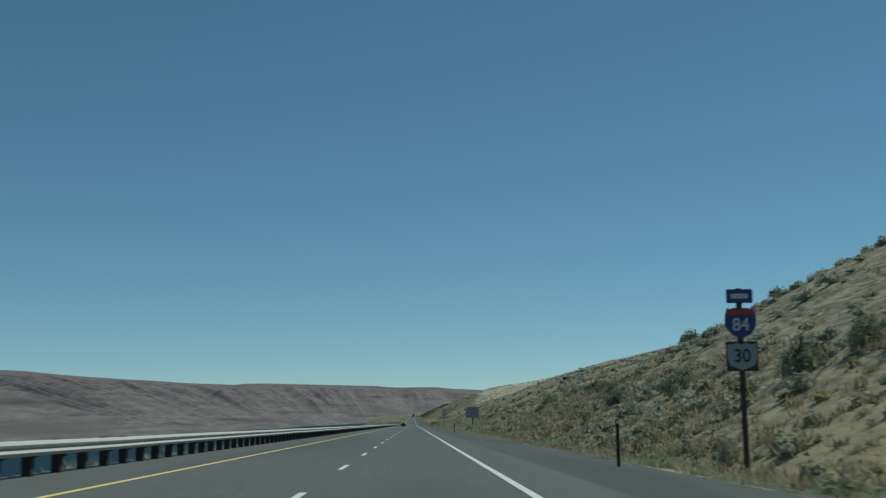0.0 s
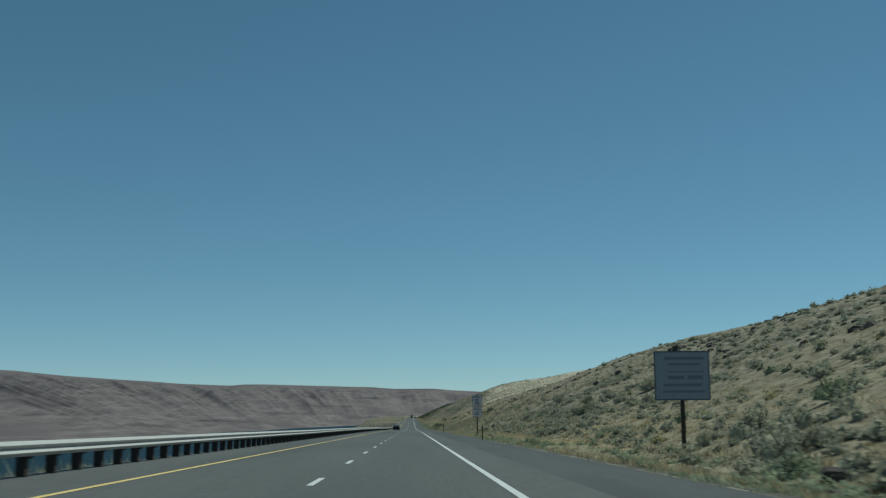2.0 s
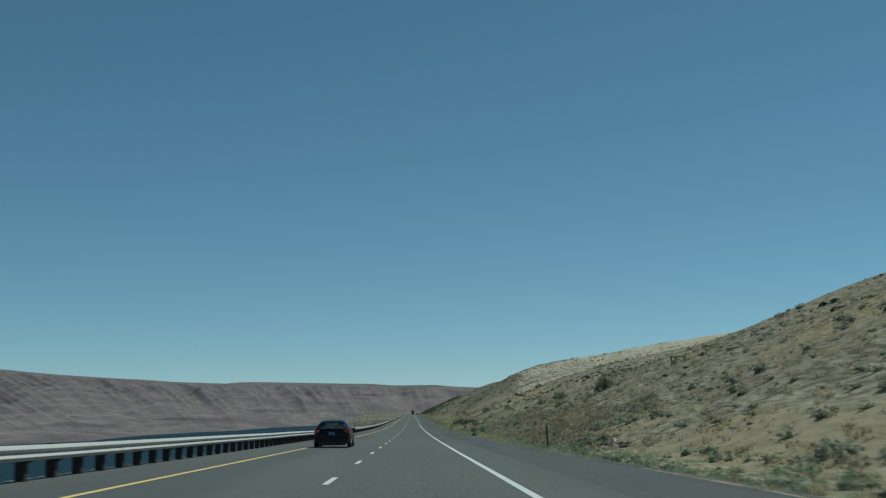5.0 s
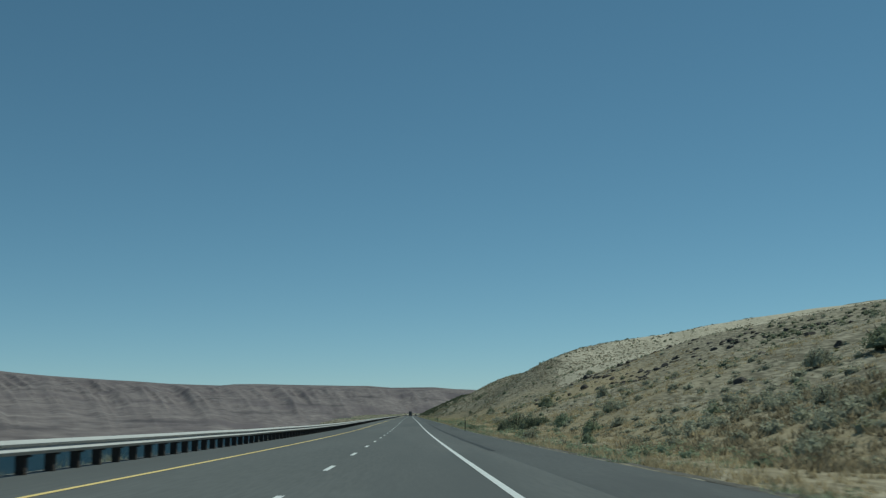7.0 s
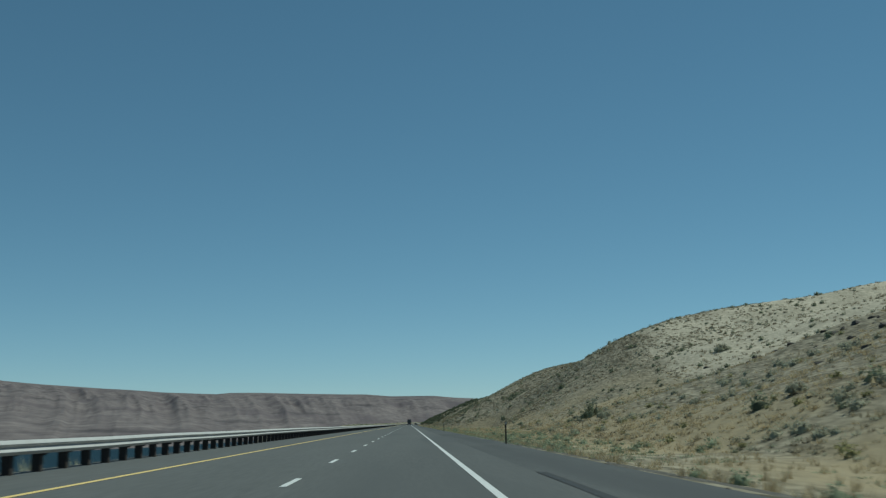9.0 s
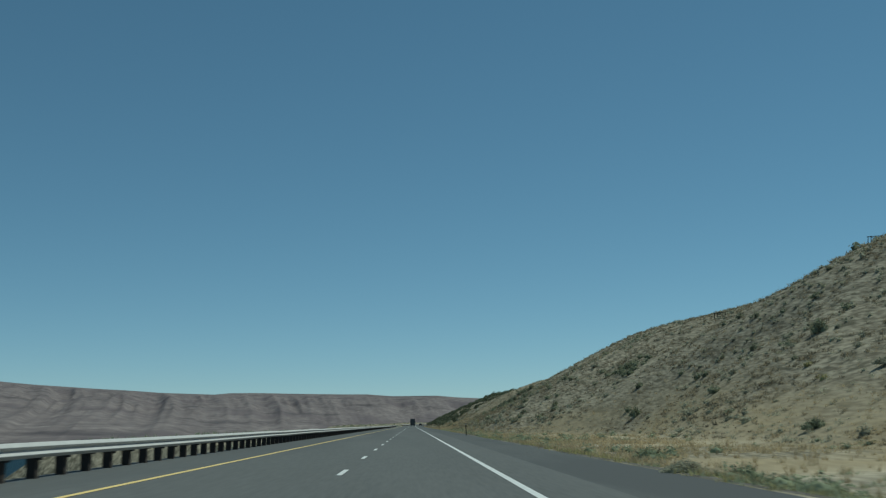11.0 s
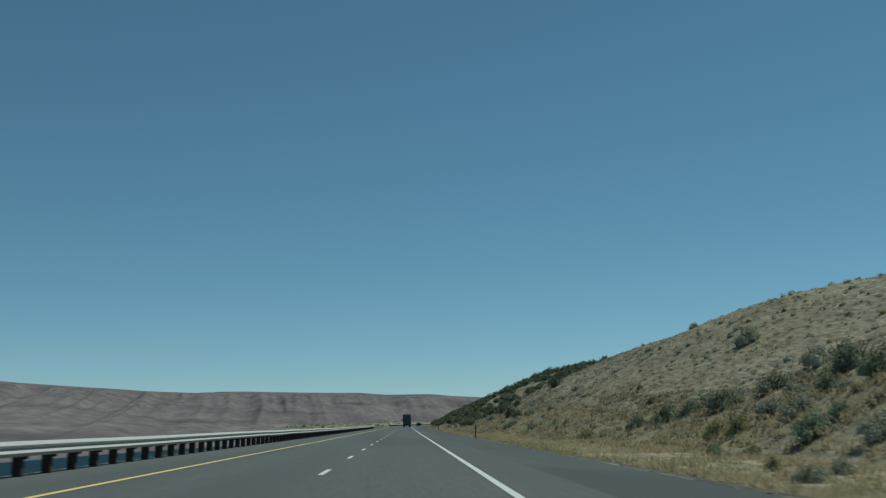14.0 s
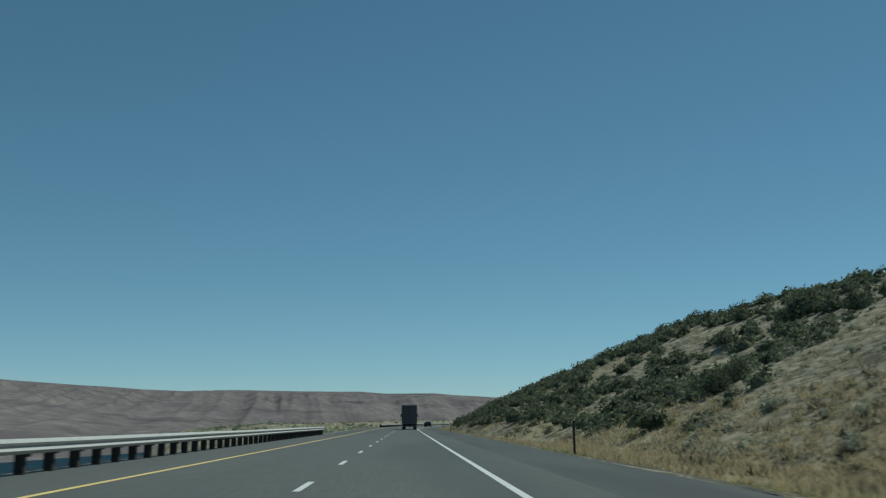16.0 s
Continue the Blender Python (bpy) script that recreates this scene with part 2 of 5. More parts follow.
def part(name, bm, mat, parent=None, label="", smooth=False):
    """Links a bmesh made in true metres as one mesh object under a thing or a part."""
    bmesh.ops.recalc_face_normals(bm, faces=bm.faces)
    for v in bm.verts:
        v.co *= SCALE
    if smooth:
        for face in bm.faces:
            face.smooth = True
    me = bpy.data.meshes.new(name)
    bm.to_mesh(me)
    bm.free()
    me.materials.append(mat)
    ob = new(name, me)
    ob.parent = parent
    if label:
        tagged(ob, label)
    return ob


def thing(name, place, turn=0.0, label="", category="", group="", kind="", lean=(0, 0)):
    """An Empty at the base of a thing, at true metres."""
    ob = new(name)
    ob.matrix_basis = pose(place[0] * SCALE, place[1] * SCALE, place[2] * SCALE, lean[0], lean[1], turn)
    ob.empty_display_size = 0.1
    return tagged(ob, label, category, group, kind)


def box(bm, lo, hi, bevel=0.0):
    """Adds a box, with bevelled edges where asked."""
    vs = [bm.verts.new((x, y, z)) for z in (lo[2], hi[2]) for y in (lo[1], hi[1]) for x in (lo[0], hi[0])]
    made = [bm.faces.new([vs[i] for i in q]) for q in ((0, 2, 3, 1), (4, 5, 7, 6), (0, 1, 5, 4), (2, 6, 7, 3), (0, 4, 6, 2), (1, 3, 7, 5))]
    if bevel:
        edges = list({e for q in made for e in q.edges})
        bmesh.ops.bevel(bm, geom=edges, offset=bevel, segments=2, affect="EDGES", profile=0.6)
    return bm


def boxed(lo, hi, bevel=0.0):
    return box(bmesh.new(), lo, hi, bevel)


def tube(bm, p, q, r, r2=None, sides=10):
    """Adds a capped tapered tube from p to q."""
    p, q = Vector(p), Vector(q)
    m = Matrix.Translation((p + q) / 2) @ (q - p).to_track_quat("Z", "Y").to_matrix().to_4x4()
    bmesh.ops.create_cone(bm, cap_ends=True, segments=sides, radius1=r, radius2=r if r2 is None else r2, depth=(q - p).length, matrix=m)
    return bm


def lettering(name, words, size, place, mat, parent, narrow=1.0):
    """Words in the built-in font as a thin solid, standing upright and facing back along the road."""
    curve = bpy.data.curves.new(name, "FONT")
    curve.body, curve.size, curve.extrude = words, size * SCALE, 0.004 * SCALE
    curve.align_x, curve.align_y = "CENTER", "CENTER"
    curve.offset = 0.012 * size * SCALE
    tmp = bpy.data.objects.new(name, curve)
    scene.collection.objects.link(tmp)
    bpy.context.view_layer.update()
    me = bpy.data.meshes.new_from_object(tmp.evaluated_get(bpy.context.evaluated_depsgraph_get()))
    bpy.data.objects.remove(tmp)
    me.transform(Matrix.Diagonal((narrow, 1, 1, 1)))
    me.transform(pose(0, 0, 0, 90))
    me.transform(Matrix.Translation(Vector(place) * SCALE))
    me.materials.clear()
    me.materials.append(mat)
    ob = new(name, me)
    ob.parent = parent
    return ob


# ---- the lie of the land ----
def hashed(ix, iy, seed):
    n = (ix.astype(np.int64) * 374761393 + iy.astype(np.int64) * 668265263 + seed * 1442695041) & 0x7FFFFFFF
    n = ((n ^ (n >> 13)) * 1274126177) & 0x7FFFFFFF
    return ((n ^ (n >> 16)) & 0xFFFFFF) / float(0xFFFFFF)


def lumps(x, y, size, seed=0):
    """Smooth value noise, -1 to 1."""
    x, y = np.asarray(x, float) / size, np.asarray(y, float) / size
    ix, iy = np.floor(x), np.floor(y)
    fx, fy = x - ix, y - iy
    fx, fy = fx * fx * (3 - 2 * fx), fy * fy * (3 - 2 * fy)
    a, b = hashed(ix, iy, seed), hashed(ix + 1, iy, seed)
    c, d = hashed(ix, iy + 1, seed), hashed(ix + 1, iy + 1, seed)
    return 2 * (a + (b - a) * fx + (c - a) * fy + (a - b - c + d) * fx * fy) - 1


def mounds(x, y, size, seed=0):
    """The same, turned away from the road's line."""
    return lumps(0.8 * x + 0.6 * y, 0.8 * y - 0.6 * x, size, seed)


def smooth(lo, hi, v):
    k = np.clip((v - lo) / (hi - lo), 0, 1)
    return k * k * (3 - 2 * k)


# grade of the road in per cent, along y
GRADE_Y = [-400, 100, 300, 450, 600, 750, 900, 1100, 1300, 1700]
GRADE = [-0.6, -0.56, -0.56, -0.83, -0.27, 0.57, 0.51, 0.5, 0.46, 0.73]
_y = np.arange(-600, 4001, 10.0)
_g = np.interp(_y, GRADE_Y, GRADE) / 100 * (1 - smooth(1700, 2100, _y))
_z = np.concatenate([[0], np.cumsum((_g[1:] + _g[:-1]) * 5)])
_z -= np.interp(0, _y, _z)
BEND_FROM, BEND_RADIUS, FALL = 1600.0, 900.0, -0.02


def road_z(y):
    return np.interp(y, _y, _z)


def road_x(y):
    """The middle of the right lane; the road bends to the right at its far end."""
    y = np.asarray(y, float)
    return np.where(y > BEND_FROM, (np.minimum(y, 2300) - BEND_FROM) ** 2 / (2 * BEND_RADIUS), 0.0) + np.maximum(y - 2300, 0) * 0.78


# the hillside: where its foot lies beside the road, its slope there, the height at which it eases, and its slope above that
HILL_Y = [*range(0, 960, 60), *range(960, 1280, 40), *range(1300, 1800, 60), *range(1850, 2400, 130)]
FOOT = [9.6, 9.5, 9.7, 8.9, 15.2, 15.1, 13.5, 10.9, 11.6, 12.2, 13.6, 14.6, 13.7, 14.0, 15.2, 15.7, 21.1, 22.7, 20.7, 24.4,
        10.8, 7.6, 8.6, 15.1, 15.6, 12.6, 11.9, 11.0, 7.6, 7.6, 7.6, 10.8, 11.1, 11.0, 11.0, 11.0, 11.0, 11.0]
STEEP = [0.51, 0.55, 0.40, 0.30, 0.47, 0.40, 0.38, 0.42, 0.42, 0.40, 0.38, 0.32, 0.32, 0.29, 0.40, 0.33, 0.25, 0.35, 0.47, 0.71,
        0.44, 0.56, 0.48, 0.61, 0.39, 0.57, 0.52, 0.37, 0.57, 0.53, 0.47, 0.50, 0.52, 0.51, 0.51, 0.51, 0.51, 0.51]
BREAK = [26.7, 26.4, 24.5, 22.8, 12.8, 22.8, 24.0, 21.8, 22.7, 31.4, 35.1, 32.9, 24.6, 20.5, 18.8, 25.6, 45.1, 30.6, 15.6, 27.3,
        22.7, 15.2, 24.6, 22.5, 17.6, 16.0, 15.0, 17.9, 16.2, 11.9, 4.1, 18.1, 23.9, 26.2, 27.5, 28.4, 28.8, 29.1]
UPPER = [0.12, 0.12, 0.11, 0.11, 0.12, 0.18, 0.16, 0.10, 0.12, 0.16, 0.18, 0.15, 0.12, 0.11, 0.10, 0.11, 0.13, 0.16, 0.14, 0.17,
        0.20, 0.23, 0.11, 0.04, 0.02, 0.13, 0.17, 0.16, 0.15, 0.18, 0.12, 0.12, 0.12, 0.12, 0.12, 0.12, 0.12, 0.12]
_hy = np.arange(-500, 4001, 4.0)
_k = np.ones(5) / 5


def eased(values):
    v = np.interp(_hy, HILL_Y, values)
    return np.convolve(np.pad(v, 2, mode="edge"), _k, mode="valid")


_foot, _steep, _break, _upper = eased(FOOT), eased(STEEP), eased(BREAK), eased(UPPER)
WATER_Z = -14.0
PAVED_RIGHT, PAVED_LEFT = 6.2, -8.2


def bank_edge(y):
    """How far the land reaches from the road towards the river, before it drops to the water."""
    return np.interp(y, [-300, 1030, 1060, 1180, 1200, 1480, 1540, 1600, 1700, 1900, 4000], [-8.2, -8.2, -34, -34, -8.2, -8.2, -27, -40, -60, -100, -300])


def land(u, y):
    """Height of the ground at u metres right of the lane's middle and y metres along the road."""
    u, y = np.asarray(u, float), np.asarray(y, float)
    x = u + road_x(y)
    z = road_z(y)
    foot, steep, easing, upper = (np.interp(y, _hy, a) for a in (_foot, _steep, _break, _upper))
    # right: verge, shallow ditch, hillside
    verge = FALL * np.minimum(u, 6.4) - 0.30 * smooth(6.3, 8.4, u) + 0.12 * smooth(7.0, 10, u) * mounds(x, y, 5.0, 3)
    w = np.maximum(u - foot, 0)
    rough = smooth(0, 14, w)
    low = steep * w
    high = easing + upper * 300 * np.tanh((w - easing / steep) / 300)
    hill = np.minimum(low, high) - np.log(1 + np.exp(-0.45 * np.abs(low - high))) / 0.45
    hill = np.where(w > 0, np.maximum(hill, 0), 0) + rough * (1.1 * mounds(x, y, 34, 1) + 0.5 * mounds(x, y, 14, 2) + 0.2 * mounds(x, y, 7.0, 4)) \
        + rough * 0.3 * mounds(x, y, 21, 6)
    right = z + verge + hill
    # left: verge, bank, river bed
    e = bank_edge(y)
    out = np.maximum(-u + PAVED_LEFT, 0)
    left = z + FALL * np.maximum(u, PAVED_LEFT) - 0.25 * smooth(0, 2.5, out) + 0.25 * smooth(0, 6, out) * lumps(x, y, 6, 7)
    mound = smooth(1500, 1580, y) * smooth(2, 10, out) * smooth(0, 12, u - e) * (1.1 + 0.8 * lumps(x, y, 40, 8) + 0.4 * lumps(x, y, 11, 9))
    left = left + mound
    left = np.minimum(left, np.maximum(left - 0.65 * np.maximum(e - u, 0), WATER_Z - 3.0 + 0.0 * u))
    z = np.where(u > 0, right, left)
    paved = (u < PAVED_RIGHT - 0.05) & (u > PAVED_LEFT + 0.05)
    return np.where(paved, road_z(y) + FALL * u - 0.15, z)


def on_land(u, y):
    """World place of a point of the ground."""
    return float(u + road_x(y)), float(y), float(land(u, y))


def grid_faces(rows, cols):
    a = (np.arange(rows - 1)[:, None] * cols + np.arange(cols - 1)[None, :]).ravel()
    return np.stack([a, a + 1, a + cols + 1, a + cols], 1)


def sheet(us, ys, height):
    uu, yy = np.meshgrid(us, ys)
    return np.stack([uu + road_x(yy), yy, height(uu, yy)], -1).reshape(-1, 3), grid_faces(len(ys), len(us))


cols = np.concatenate([[-1400, -700, -350, -200, -150, -120, -100, -85], np.arange(-72, -20, 6), np.arange(-20, -9.6, 1.2), [-9.6, -9.2, -8.8, -8.5, -8.3, -8.18, -8.1, 0, 6.0, 6.22],
                       np.arange(6.6, 10, 0.6), np.arange(10, 45, 1.0), np.arange(45, 120, 2.5), np.arange(120, 230, 5), [240, 255, 275, 310, 360, 500, 800, 1500]])
rows = np.concatenate([np.arange(-500, -60, 20), np.arange(-60, 1720, 2.0), np.arange(1720, 2200, 8), np.arange(2200, 3400, 60)])
verts, faces = sheet(cols, rows, land)
ground = tagged(mesh_object("ground", verts, faces, EARTH, smooth=True), "dry tan hillside and verge beside the highway", "ground", kind="structure")
gu, gy = (a.ravel() for a in np.meshgrid(cols, rows))
# bare pale soil, cut sharply so the plateau's sunlit face is painted in too
bare = smooth(55, 61, gu - 0.115 * (gy - 1040) + 3 * lumps(gu, gy, 9, 16)) * smooth(930, 990, gy) * (1 - smooth(1116, 1124, gy)) * (0.75 + 0.25 * lumps(gu, gy, 9, 17))
golden = smooth(-0.15, 0.45, lumps(gu, gy, 42, 23) + 0.5 * lumps(gu, gy, 13, 24)) * smooth(8, 11, gu) * (1 - smooth(34, 60, gu)) * (0.4 + 0.6 * smooth(380, 480, gy)) * (1 - smooth(1000, 1040, gy) * (1 - smooth(1215, 1240, gy)))
foot_g = np.interp(gy, _hy, _foot)
flat = smooth(735, 765, gy) * (1 - smooth(1075, 1110, gy)) * smooth(12, 15, gu) * (1 - smooth(2, 12, gu - foot_g)) * smooth(-0.5, 0.1, lumps(gu, gy, 12, 25))
low = smooth(-2.5, 0, gu - foot_g) * (1 - smooth(3, 8, gu - foot_g)) * smooth(8.5, 9.5, gu) * smooth(-0.3, 0.3, lumps(gu, gy, 20, 26))
late = smooth(1225, 1260, gy) * (1 - smooth(1440, 1470, gy)) * smooth(7.6, 9, gu) * (1 - smooth(12.5, 18, gu))
early = smooth(225, 245, gy) * (1 - smooth(325, 350, gy)) * smooth(7.5, 9, gu) * (1 - smooth(15, 24, gu)) * smooth(-0.5, 0.1, lumps(gu, gy, 14, 29))
golden = np.clip(np.maximum.reduce([0.9 * early, 0.9 * golden * (1 - 0.5 * smooth(1215, 1240, gy)), flat, 0.8 * low, 0.4 * late]), 0, 1)
ground.data.attributes.new("straw", "FLOAT", "POINT").data.foreach_set("value", golden.astype(np.float32))
bench = 0.5 * smooth(9, 13, gu) * (1 - smooth(20, 25, gu)) * smooth(920, 970, gy) * (1 - smooth(1060, 1085, gy)) * smooth(-0.3, 0.4, lumps(gu, gy, 14, 18))
ground.data.attributes.new("pale", "FLOAT", "POINT").data.foreach_set("value", np.clip(bare + bench, 0, 1).astype(np.float32))
tagged(mesh_object("water", [(-2600, -1500, WATER_Z), (60, -1500, WATER_Z), (2500, 6500, WATER_Z), (-2600, 6500, WATER_Z)], [(0, 1, 2, 3)], WATER),
       "calm dark blue river beside the highway", "river", kind="structure")

# far slopes across the river: bearing from a point on the road, distance of shore and skyline, and height of the skyline in degrees
HILL_FROM = 600.0
BEARING = [-75, -50, -35, -27, -19.8, -17.3, -14.6, -13.6, -11.9, -9.4, -8.7, -6.3, -3.5, -2.1, -0.9, 1.2, 2.2, 3.05, 6, 14, 30]
RISE = [3.3, 3.2, 2.95, 2.72, 2.53, 2.30, 2.11, 2.05, 1.91, 1.82, 1.88, 1.83, 1.75, 1.73, 1.63, 1.63, 1.54, 1.5, 1.3, 1.2, 1.2]
bear = np.concatenate([np.linspace(-75, -24, 60, endpoint=False), np.linspace(-24, 6, 420, endpoint=False), np.linspace(6, 30, 40)])
deep = np.linspace(0, 1, 90) ** 1.3
deep = np.concatenate([deep, [1.03, 1.1, 1.3]])
shore = np.interp(bear, [-75, -50, -35, -20, -10, -5, 0, 14, 30], [230, 300, 390, 600, 1150, 1900, 3200, 5200, 6000])
sky_far = np.interp(bear, [-75, -35, -20, -14, -9, -5, -2, 2, 14, 30], [6000, 9000, 10000, 10000, 9800, 8600, 7000, 6800, 6900, 7500])
top = np.tan(np.radians(np.interp(bear, BEARING, RISE))) * sky_far - 2.0
bb, dd = np.meshgrid(bear, deep)
dist = shore + (sky_far - shore) * dd
fx, fy = np.sin(np.radians(bb)) * dist, HILL_FROM + np.cos(np.radians(bb)) * dist
lie = bb + 1.1 * np.log(dist)
ridged = 1 - np.abs(lumps(lie, np.log(dist) * 0.5, 1.25, 11)) * 2
ridged2 = 1 - np.abs(lumps(lie, np.log(dist) * 0.9, 0.55, 12)) * 2
ridged3 = 1 - np.abs(lumps(lie + 0.5 * np.log(dist), np.log(dist) * 2.0, 0.26, 14)) * 2
steps = 0.05 * np.sin(dd * 30 + 3.5 * lumps(fx, fy, 700, 15)) * smooth(0.1, 0.3, dd)
body = np.clip(dd, 0, 1) ** 1.05 + steps * 0.16
rise_z = (top - WATER_Z) * body
fz = WATER_Z - 1 + rise_z + smooth(0.0, 0.03, dd) * (1 - smooth(0.6, 0.97, dd)) * np.minimum(0.15 * rise_z, 18) * (0.75 * ridged + 0.4 * ridged2 + 0.16 * ridged3)
fz = np.where(dd < 0.999, np.minimum(fz, (top + 2) / sky_far * dist * (0.93 + 0.055 * dd) - 2), fz)
fz = np.where(dd > 1.0, (WATER_Z + (top - WATER_Z)) - 60 * (dd - 1.0), fz)
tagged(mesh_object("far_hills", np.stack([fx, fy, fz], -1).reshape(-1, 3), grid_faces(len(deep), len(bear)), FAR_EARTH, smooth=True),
       "bare brown plateau hills across the river, mauve haze in their colour", "hills", kind="structure")

# ---- road ----
ys = np.concatenate([np.arange(-500, 1600, 5.0), np.arange(1600, 2300, 4.0), np.arange(2300, 3000, 40.0)])


def strip(a, b, lift):
    us = np.linspace(a, b, 2)
    return sheet(us, ys, lambda u, y: road_z(y) + FALL * u + lift)


def slab(a, b, lift, deep_by):
    """A strip of paving with its edges turned down."""
    us = np.array([a, a + 0.001, b - 0.001, b])
    return sheet(us, ys, lambda u, y: road_z(y) + FALL * u + lift - np.where((u == a) | (u == b), deep_by, 0))


v, f = slab(-6.1, 3.4, 0.0, 0.12)
road = tagged(mesh_object("road", v, f, ASPHALT), "grey asphalt two-lane carriageway with worn wheel tracks", "road", kind="structure")
v, f = slab(3.4, PAVED_RIGHT, -0.006, 0.12)
tagged(mesh_object("pavement_1", v, f, SHOULDER), "dark asphalt shoulder beside the hillside", "shoulder", kind="structure")
v, f = slab(PAVED_LEFT, -6.1, -0.004, 0.12)
tagged(mesh_object("pavement_2", v, f, ASPHALT), "dark asphalt shoulder beside the guardrail", "shoulder", kind="structure")
v, f = strip(1.75, 1.91, 0.006)
mesh_object("white_edge_line", v, f, WHITE_PAINT, road, "solid white painted edge line")
v, f = strip(-5.56, -5.42, 0.006)
mesh_object("yellow_edge_line", v, f, YELLOW_PAINT, road, "solid yellow painted edge line")


def short_strip(a, b, y0, y1, lift):
    us, yy = np.array([a, b]), np.arange(y0, y1, 2.0)
    v, f = sheet(us, yy, lambda u, y: road_z(y) + FALL * u + lift)
    v[:, 0] += 0.06 * lumps(v[:, 1], v[:, 0] * 3, 5, 19)
    return v, f


v, f = short_strip(3.36, 3.62, 640, 800, 0.007)
mesh_object("tar_seam", v, f, TAR, road, "dark tar seam along the shoulder")

# dark gravel spilled along the outer edge of the shoulder
edge_y = np.arange(-60, 1720, 1.5)
edge_u = np.array([6.17, 6.45, 6.75, 7.05])
eu, ey = np.meshgrid(edge_u, edge_y)
eu = eu + np.where(eu > 6.3, 0.28 * lumps(ey, eu * 0, 6, 27) + 0.16 * lumps(ey, eu, 2.2, 28), 0)
ez = land(eu, ey) + np.array([-0.012, 0.012, 0.014, -0.03])
mesh_object("gravel_edge", np.stack([eu + road_x(ey), ey, ez], -1).reshape(-1, 3), grid_faces(len(edge_y), 4), GRAVEL, road, "dark loose gravel along the shoulder", smooth=True)

# ---- guardrails: steel beam on timber posts ----
RAIL_U, POST_STEP = -7.85, 1.905
BEAM = [(0.0, 0.714), (0.012, 0.708), (0.082, 0.646), (0.090, 0.634), (0.084, 0.622), (0.010, 0.572), (0.0, 0.563), (0.010, 0.555), (0.082, 0.492), (0.090, 0.480), (0.084, 0.468), (0.010, 0.414), (0.0, 0.406)]


def guardrail(y0, y1, u, label, singles):
    base = on_road(u, y0)
    rail = thing("guardrail", (base[0], base[1], base[2]), label=label, category="guardrail")
    n = int((y1 - y0) / POST_STEP)
    # beam: an open corrugated profile with a small step at each lap joint
    yb = np.arange(0, n + 0.01, 1.0) * POST_STEP
    prof = [*BEAM, *[(x - 0.004, z) for x, z in BEAM[::-1]]]
    lap = np.where((np.arange(len(yb)) // 2) % 2 == 0, 0.0, 0.004)
    vs = []
    for (x, z) in prof:
        yy = y0 + yb
        vs.append(np.stack([road_x(yy) + u + 0.19 + x + lap - base[0], yb, road_z(yy) + FALL * u + z + 0.012 * lumps(yy, yy * 0, 9, 21) - base[2]], -1))
    vs = np.stack(vs, 1)
    k = len(prof)
    a = (np.arange(len(yb) - 1)[:, None] * k + np.arange(k)[None, :])
    b = (np.arange(len(yb) - 1)[:, None] * k + (np.arange(k)[None, :] + 1) % k)
    q = np.stack([a, b, b + k, a + k], -1).reshape(-1, 4)
    beam = mesh_object("beam", vs.reshape(-1, 3), q, GALV, rail, "weathered galvanized corrugated steel beam", smooth=False)
    # posts and their blocks
    post_mesh = part("post", boxed((-0.1, -0.1, -0.9), (0.1, 0.1, 0.705), 0.012), TIMBER, rail)
    block_mesh = part("block", boxed((0.10, -0.09, 0.37), (0.188, 0.09, 0.70), 0.008), TIMBER, post_mesh)
    pv = np.array([v.co for v in post_mesh.data.vertices]) / SCALE
    bv = np.array([v.co for v in block_mesh.data.vertices]) / SCALE
    first = True
    extra_v, extra_f, count = [], [], 0
    pf = [list(p.vertices) for p in post_mesh.data.polygons]
    rnd = random.Random(5)
    for i in range(n + 1):
        y = y0 + i * POST_STEP
        x, z = float(road_x(y)) + u - base[0], float(road_z(y)) + FALL * u - base[2]
        m = pose(x * SCALE, (y - y0) * SCALE, (z + rnd.uniform(-0.025, 0.02)) * SCALE, rnd.uniform(-1.2, 1.2), rnd.uniform(-1.2, 1.2), rnd.uniform(-3, 3))
        if singles[0] <= y <= singles[1]:
            if first:
                post_mesh.matrix_basis, first = m, False
            else:
                p = post_mesh.copy()
                b2 = block_mesh.copy()
                scene.collection.objects.link(p), scene.collection.objects.link(b2)
                p.matrix_basis, b2.parent = m, p
        else:
            # two plain timbers, joined with the rest of the run
            for lo, hi in (((-0.1, -0.1, -0.9), (0.1, 0.1, 0.705)), ((0.1, -0.09, 0.37), (0.188, 0.09, 0.70))):
                c = np.array([(xx, yy, zz) for zz in (lo[2], hi[2]) for yy in (lo[1], hi[1]) for xx in (lo[0], hi[0])])
                extra_v.append(c + np.array([x, y - y0, z + rnd.uniform(-0.025, 0.02)]))
                extra_f.append(np.array([(0, 2, 3, 1), (4, 5, 7, 6), (0, 1, 5, 4), (2, 6, 7, 3), (0, 4, 6, 2), (1, 3, 7, 5)]) + count)
                count += 8
    if extra_v:
        tagged(mesh_object("timber_post_run", np.concatenate(extra_v), np.concatenate(extra_f), TIMBER, rail), kind="stuff")
    return rail


def on_road(u, y, lift=0.0):
    return float(road_x(y) + u), float(y), float(road_z(y) + FALL * u + lift)


